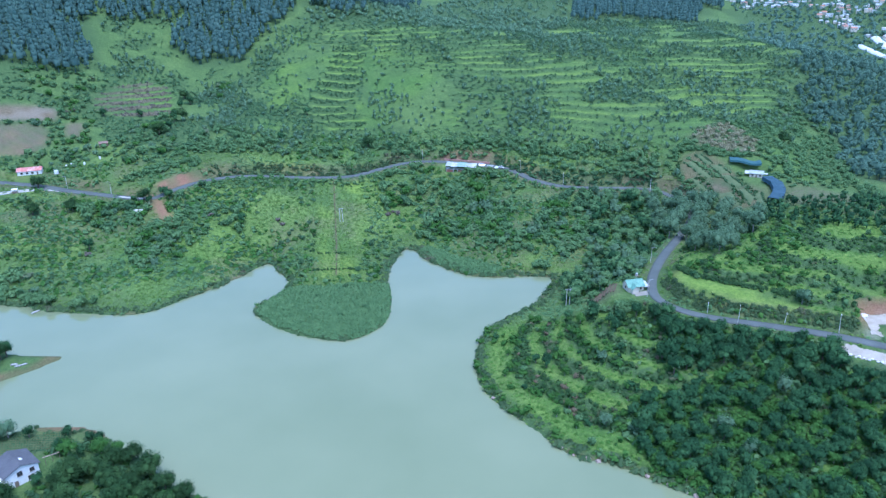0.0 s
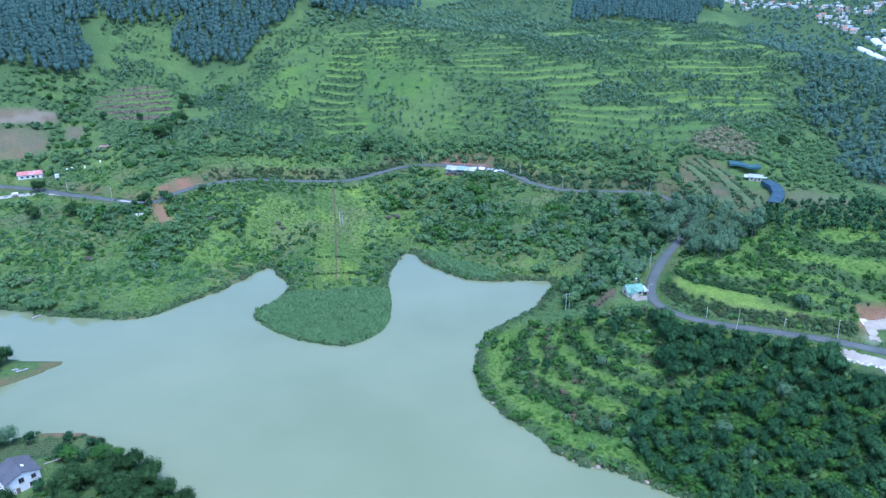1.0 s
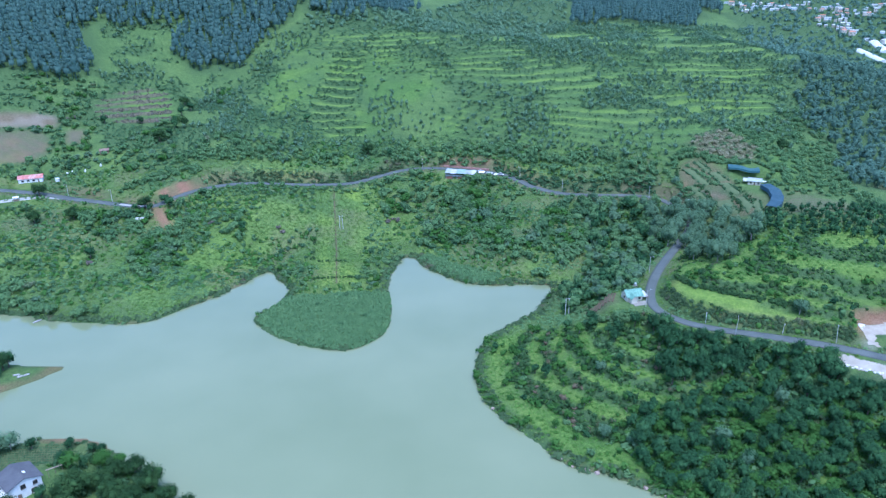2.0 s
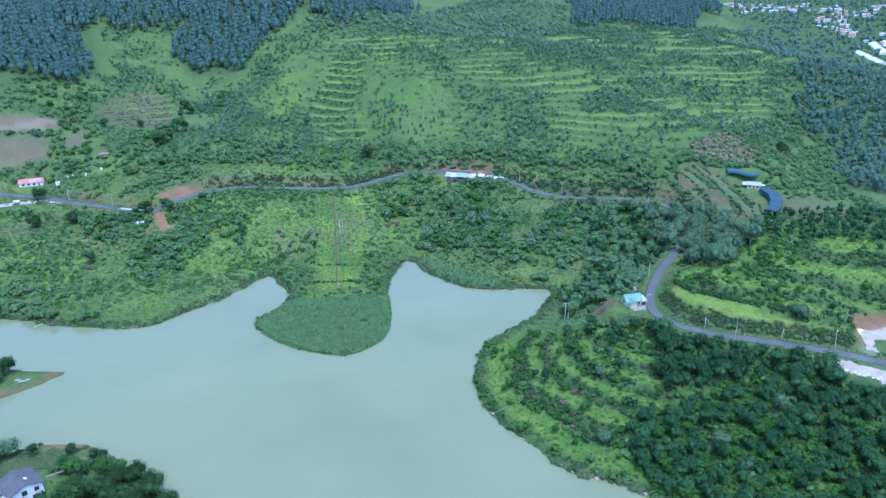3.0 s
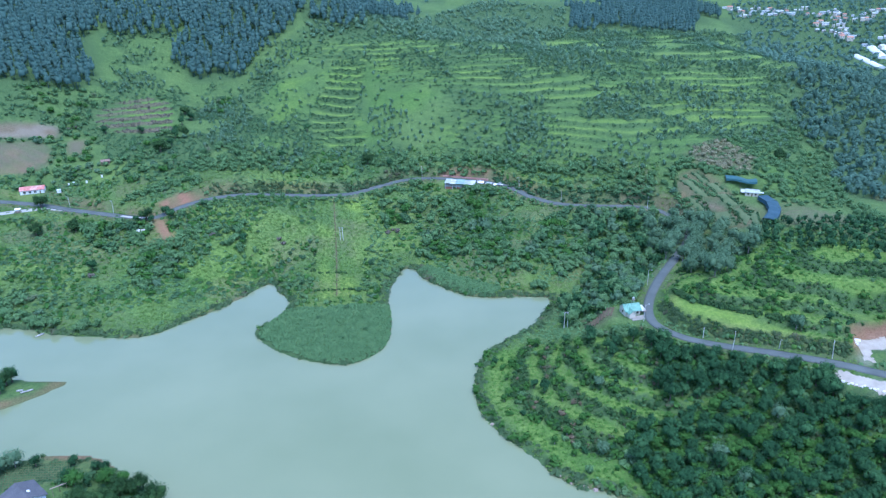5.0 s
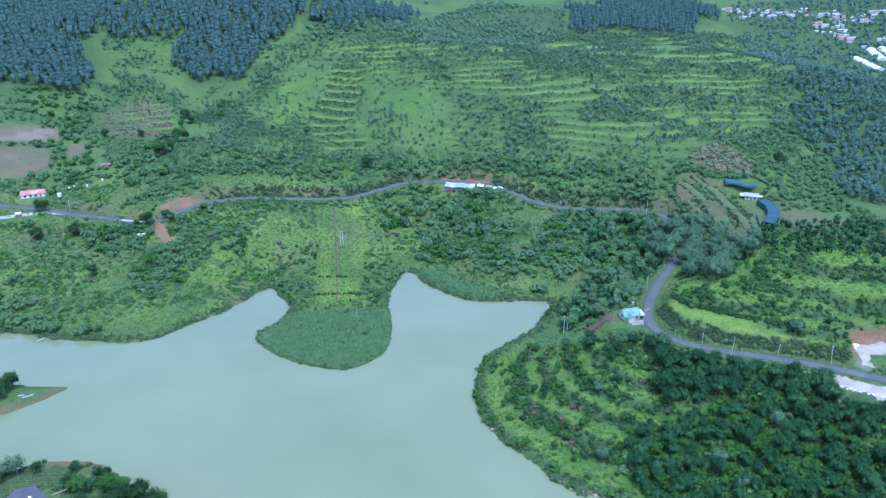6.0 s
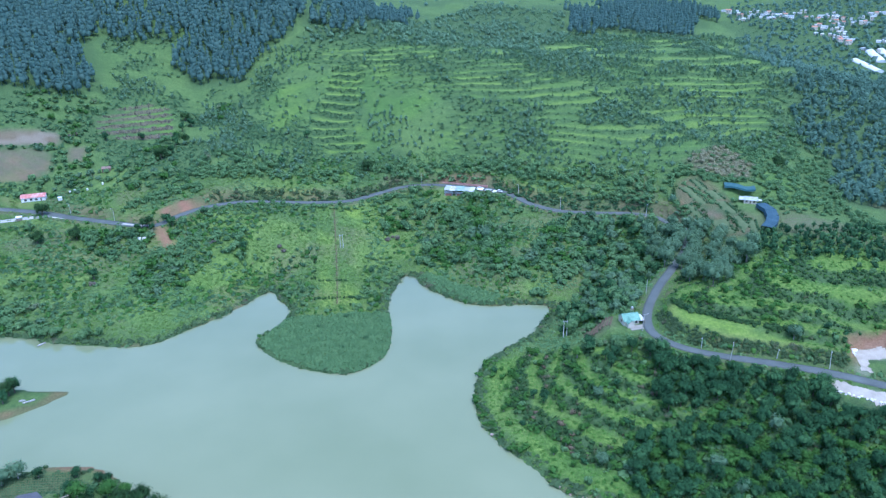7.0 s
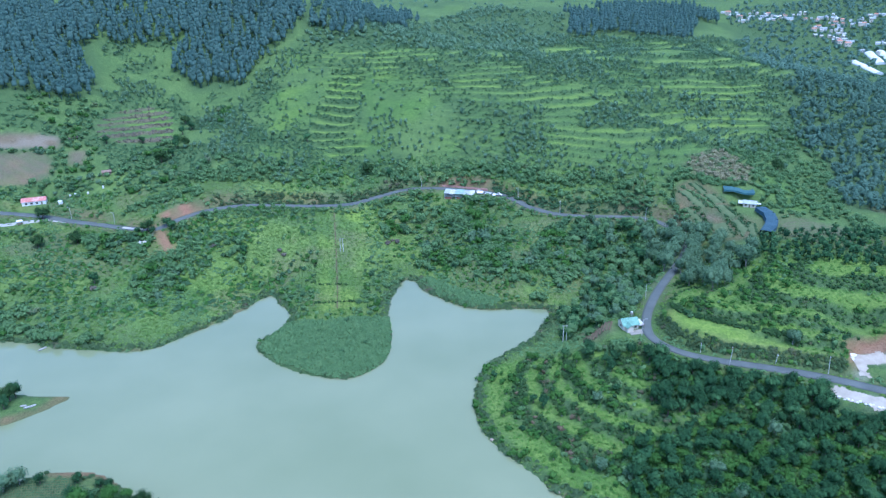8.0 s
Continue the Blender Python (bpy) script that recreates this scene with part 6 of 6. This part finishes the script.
def tunnel(x0, y0, x1, y1, width):
    root = new("greenhouse")
    x0, y0, x1, y1 = x0 * S, y0 * S, x1 * S, y1 * S
    d = Vector((x1 - x0, y1 - y0, 0))
    s = Vector((-d.y, d.x, 0)).normalized() * width / 2
    bm = bmesh.new()
    rows = []
    for k in range(9):
        c = Vector((x0, y0, 0)) + d * (k / 8)
        g = ground_at(c.x, c.y)
        rows.append([bm.verts.new((c + s * math.cos(a)).to_tuple()[:2] + (g - 0.4 + 3.6 * math.sin(a) + (0 if 0 < j < 8 else -0.5),)) for j, a in enumerate([math.pi * j / 8 for j in range(9)])])
    for a, c in zip(rows, rows[1:]):
        for j in range(8):
            bm.faces.new((a[j], a[j + 1], c[j + 1], c[j]))
    bm.faces.new(rows[0])
    bm.faces.new(rows[-1])
    part("film", bm, FILM, root)
    for k in (0, 4, 8):
        c = Vector((x0, y0, 0)) + d * (k / 8)
        g = ground_at(c.x, c.y)
        b = bmesh.new()
        for j in range(8):
            a0, a1 = math.pi * j / 8, math.pi * (j + 1) / 8
            p0, p1 = c + s * math.cos(a0) * 1.01, c + s * math.cos(a1) * 1.01
            rod(b, (p0.x, p0.y, g - 0.35 + 3.64 * math.sin(a0)), (p1.x, p1.y, g - 0.35 + 3.64 * math.sin(a1)), 0.08, 0.08, 5)
        part("hoop", b, STEEL, root)
    return tagged(root, "long white film greenhouse in the far valley", "greenhouse", "far greenhouses")


tunnel(339.5, 582, 340.5, 547, 11)
tunnel(364, 604, 358, 575, 12)
tunnel(374, 606, 370, 577, 11)

# poles and lamps
def on_verge(x, y, off):
    """The place off metres to that side of the road, and the road's heading there."""
    d, at = near_line(np.array([x]), np.array([y]), ROAD_XY)
    i = min(int(at[0]), len(ROAD) - 2)
    c = ROAD[i] + (ROAD[i + 1] - ROAD[i]) * (at[0] - i)
    v = Vector((x - c[0], y - c[1], 0)).normalized()
    return c[0] + v.x * off, c[1] + v.y * off, math.degrees(math.atan2(-v.y, -v.x))


def street_lamp(x, y, tall=8.0, lean=0.0):
    px, py, heading = on_verge(x, y, 2.4)
    root = new("street_lamp")
    part("pole", rod(bmesh.new(), (0, 0, -0.6), (0, 0, tall), 0.13, 0.08), POLE, root)
    part("arm", rod(bmesh.new(), (0, 0, tall - 0.15), (1.3, 0, tall + 0.25), 0.045, 0.035, 6), STEEL, root)
    part("lamp_head", box(bmesh.new(), 1.5, 0, tall + 0.27, 0.6, 0.24, 0.12, None, 0.03), LAMP_SHELL, root)
    root.matrix_world = place(px, py, height(px, py), heading, lean)
    return tagged(root, "grey concrete street lamp beside the asphalt road", "street lamp", "street lamps")


for x, y, lean in ((76.8, 162, 3), (102.6, 160.4, 4), (58.6, 179, 2), (63.5, 205, -3), (91, 246, 0), (97, 258, 2), (84, 271, 0), (36, 304.5, 3), (52, 289, 0), (-9, 321.5, 2), (-137.5, 279, -2), (-158, 283, 0)):
    street_lamp(x, y, 8.0, lean)
for x, y, lean in ((72.4, 170.6, 0), (89.6, 162.5, -2)):
    street_lamp(x, y, 5.0, lean)


def pole_pair(x, y, turn, tall):
    root = new("power_pole")
    for s in (-0.9, 0.9):
        part("pole", rod(bmesh.new(), (s, 0, -0.8), (s * 0.85, 0, tall), 0.19, 0.13), POLE, root)
    part("crossbar", box(bmesh.new(), 0, 0, tall - 0.35, 3.0, 0.14, 0.16), STEEL, root)
    for s in (-1.35, 0, 1.35):
        part("insulator", rod(bmesh.new(), (s, 0, tall - 0.28), (s, 0, tall + 0.05), 0.07, 0.05, 8), LAMP_SHELL, root)
    root.matrix_world = place(x, y, height(x, y), turn)
    return tagged(root, "pair of pale concrete power poles with a crossbar", "power pole", "power poles")


pole_pair(-41.5, 269.7, 10, 8.6)
pole_pair(38.7, 195.1, 15, 8.6)


def car(x, y, turn):
    root = new("car")
    b = bmesh.new()
    box(b, 0, 0, 0.62, 4.2, 1.7, 0.62, None, 0.12)
    part("body", b, CAR_WHITE, root)
    c = bmesh.new()
    box(c, -0.2, 0, 1.16, 2.3, 1.5, 0.52, None, 0.16)
    part("cabin", c, GLASS, root, "dark glass cabin")
    part("roof", box(bmesh.new(), -0.2, 0, 1.44, 1.9, 1.4, 0.06, None, 0.02), CAR_WHITE, root)
    for sx in (-1.3, 1.3):
        for sy in (-0.8, 0.8):
            part("wheel", rod(bmesh.new(), (sx, sy - 0.1, 0.32), (sx, sy + 0.1, 0.32), 0.32, 0.32, 14), RUBBER, root)
    d, at = near_line(np.array([x]), np.array([y]), ROAD_XY)
    root.matrix_world = place(x, y, float(np.interp(at[0], np.arange(len(ROAD_Z)), ROAD_Z)) + 0.08, turn)
    return tagged(root, "white car parked at the road's edge", "car", "parked cars")


car(27.0, 307.3, -36)
car(18.2, 311.4, -22)

# boats, stones and shore details
def boat(x, y, turn, long, mat, label):
    root = new("rowing_boat")
    b = bmesh.new()
    rows = []
    for k in range(7):
        u = k / 6
        w = 0.62 * math.sin(math.pi * (0.12 + 0.82 * u)) ** 0.6
        xx = (u - 0.5) * long
        rows.append([b.verts.new(p) for p in ((xx, -w, 0.42), (xx, -w * 0.6, -0.02), (xx, w * 0.6, -0.02), (xx, w, 0.42), (xx, w - 0.07, 0.42), (xx, w * 0.5, 0.08), (xx, -w * 0.5, 0.08), (xx, -w + 0.07, 0.42))])
    for p, q in zip(rows, rows[1:]):
        for k in range(8):
            b.faces.new((p[k], p[(k + 1) % 8], q[(k + 1) % 8], q[k]))
    for r in (rows[0], rows[-1]):
        b.faces.new(r)
    part("hull", b, mat, root)
    for s in (-0.2, 0.2):
        part("seat", box(bmesh.new(), s * long, 0, 0.3, 0.25, 1.0, 0.05), POLE, root)
    root.matrix_world = place(x, y, 0.02 if sample(SHORE_D, x, y) < 0 else height(x, y) + 0.03, turn)
    return tagged(root, label, "boat", "boats")


boat(-131.6, 201.6, 60, 4.4, CONCRETE, "pale rowing boat moored at the far shore")
for x, y, turn in ((-118.6, 167.0, 15), (-117.2, 166.4, 30), (-116.0, 167.2, 40)):
    boat(x, y, turn, 2.6, CONCRETE, "small pale rowing boat drawn up on the grass")


def walkway(a, b, n):
    """A raised path of pale planks on posts, from a to b."""
    root = new("plank_walkway")
    a, b = Vector((a[0] * S, a[1] * S, a[2] * S)), Vector((b[0] * S, b[1] * S, b[2] * S))
    d = b - a
    turn = Matrix.Rotation(math.atan2(d.y, d.x), 4, "Z")
    for k in range(n):
        p = a + d * ((k + 0.5) / n)
        part("plank", box(bmesh.new(), p.x, p.y, p.z + 0.01 * (k % 3), d.length / n * 0.9, 0.45, 0.07, turn), ROCK, root)
    for k in range(4):
        p = a + d * (0.08 + 0.28 * k)
        part("post", rod(bmesh.new(), (p.x, p.y, ground_at(p.x, p.y) - 0.3), (p.x, p.y, p.z), 0.08, 0.08, 6), WOOD, root)
    return tagged(root, "narrow raised walkway of pale planks beside the villa", "walkway")


WALK_A, WALK_B = (-85.7, 121.4), (-82.9, 126.0)
walkway((*WALK_A, height(*WALK_A) + 2.2), (*WALK_B, height(*WALK_B) + 2.0), 12)


def boulder(x, y, r, mat, label, group, seed):
    rng = np.random.default_rng(seed)
    b = bmesh.new()
    bmesh.ops.create_icosphere(b, subdivisions=2, radius=r)
    for v in b.verts:
        v.co *= 1 + 0.16 * float(rng.standard_normal())
        v.co.z *= 0.65
    me = bpy.data.meshes.new("boulder")
    b.to_mesh(me)
    b.free()
    me.materials.append(mat)
    ob = new("boulder", me)
    ob.location = (x * S, y * S, height(x, y) * S + r * 0.2)
    return tagged(ob, label, "boulder", group)


for k in range(20):
    u = k / 19
    boulder(99.0 + 16 * u, 149.2 - 8.6 * u + 0.35 * math.sin(k * 2.3), 0.4 + 0.3 * math.sin(k * 1.7) ** 2, STONE, "whitewashed boulder edging the gravel lay-by", "white boulders", 600 + k)
for k, (x, y) in enumerate(((112.2, 166.0), (113.2, 166.8), (111.6, 164.9))):
    boulder(x, y, 1.1, STONE, "pale heap of stone beside the gravel yard", "stone heap", 620 + k)
for k in range(14):
    x, y = (28.4, 126.8, 30.5, 125.6, 31.4, 125.4, 44.5, 118.2, 46.5, 116.7, 51, 113.2, 49.6, 114.3, 26.2, 129.2, 33.5, 124.6, 47.6, 115.9, 12.2, 149.3, 20.0, 194.6, 24.4, 199, 42.8, 119.3)[2 * k:2 * k + 2]
    boulder(x, y, 0.5 + 0.22 * (k % 3), ROCK, "brownish boulder at the water's edge", "shore boulders", 640 + k)


def plastic_tank(x, y, r=0.7):
    root = new("water_butt")
    b = rod(bmesh.new(), (0, 0, 0), (0, 0, 1.5), r, r, 14)
    rod(b, (0, 0, 1.5), (0, 0, 1.75), r, 0.25, 14)
    part("tank", b, WHITE_WALL, root)
    part("lid", rod(bmesh.new(), (0, 0, 1.75), (0, 0, 1.85), 0.3, 0.3, 12), STEEL, root)
    root.matrix_world = place(x, y, height(x, y) - 0.02)
    return tagged(root, "small white water tank among garden shrubs", "water tank", "white tanks in the gardens")


for x, y in ((-164.5, 297.5), (-162.8, 298.6), (-157.5, 299.5), (-152.5, 304)):
    plastic_tank(x, y, 0.6)


# the nursery's planted beds
def crop_bed(a, b, c, d):
    """A low planted bed between four corners, following the slope."""
    n, w = 9, 4
    u, v = [g.ravel() for g in np.meshgrid(np.linspace(0, 1, n), np.linspace(0, 1, w), indexing="ij")]
    xy = sum(np.outer(k, q) for k, q in (((1 - u) * (1 - v), a), ((1 - u) * v, b), (u * v, c), (u * (1 - v), d)))
    rim = (u == 0) | (u == 1) | (v == 0) | (v == 1)
    z = sample(Z, xy[:, 0], xy[:, 1]) + np.where(rim, 0.04, 0.2)
    me = quad_mesh("bed", np.column_stack([xy, z]), grid_quads(w, n), [CROP])
    for e in me.polygons:
        e.use_smooth = True
    return tagged(new("crop_bed", me), "pale green planted bed between bare earth paths", "crop bed", "nursery beds")


BED_CORNERS = (((100.9, 282.7), (104.5, 281.9), (108.4, 268.7), (105.8, 268.6)), ((106.4, 285.9), (108.9, 285), (111.1, 277.2), (108.5, 277.5)),
               ((109.5, 277), (113.3, 275.9), (115.2, 269.1), (110.8, 269.9)), ((110.9, 268.9), (114.5, 267.2), (115.8, 256.9), (112.6, 258.1)),
               ((99.7, 271), (102, 271.3), (104.6, 261), (102.6, 260)), ((106, 256.9), (111.3, 254.8), (109.5, 242.5), (105.8, 244.8)),
               ((113.2, 254.4), (115.9, 255.2), (115.7, 245.9), (111.6, 240)), ((117.2, 251), (119, 248.5), (116.3, 238.5), (113.6, 238)))
bed_edges = []
for k, corners in enumerate(BED_CORNERS):
    crop_bed(*corners)
    a, b, c, d = corners
    bed_edges += [hedge_line(700 + 2 * k, [a, ((a[0] + d[0]) / 2, (a[1] + d[1]) / 2), d], 0.7, 17), hedge_line(701 + 2 * k, [b, ((b[0] + c[0]) / 2, (b[1] + c[1]) / 2), c], 0.7, 17)]
stuff("terrace_hedge", 56, np.concatenate(bed_edges), fine_tufts, (0.45, 0.95), LEAF_DEEP, "dark weedy edges of the planted beds", "hedge")
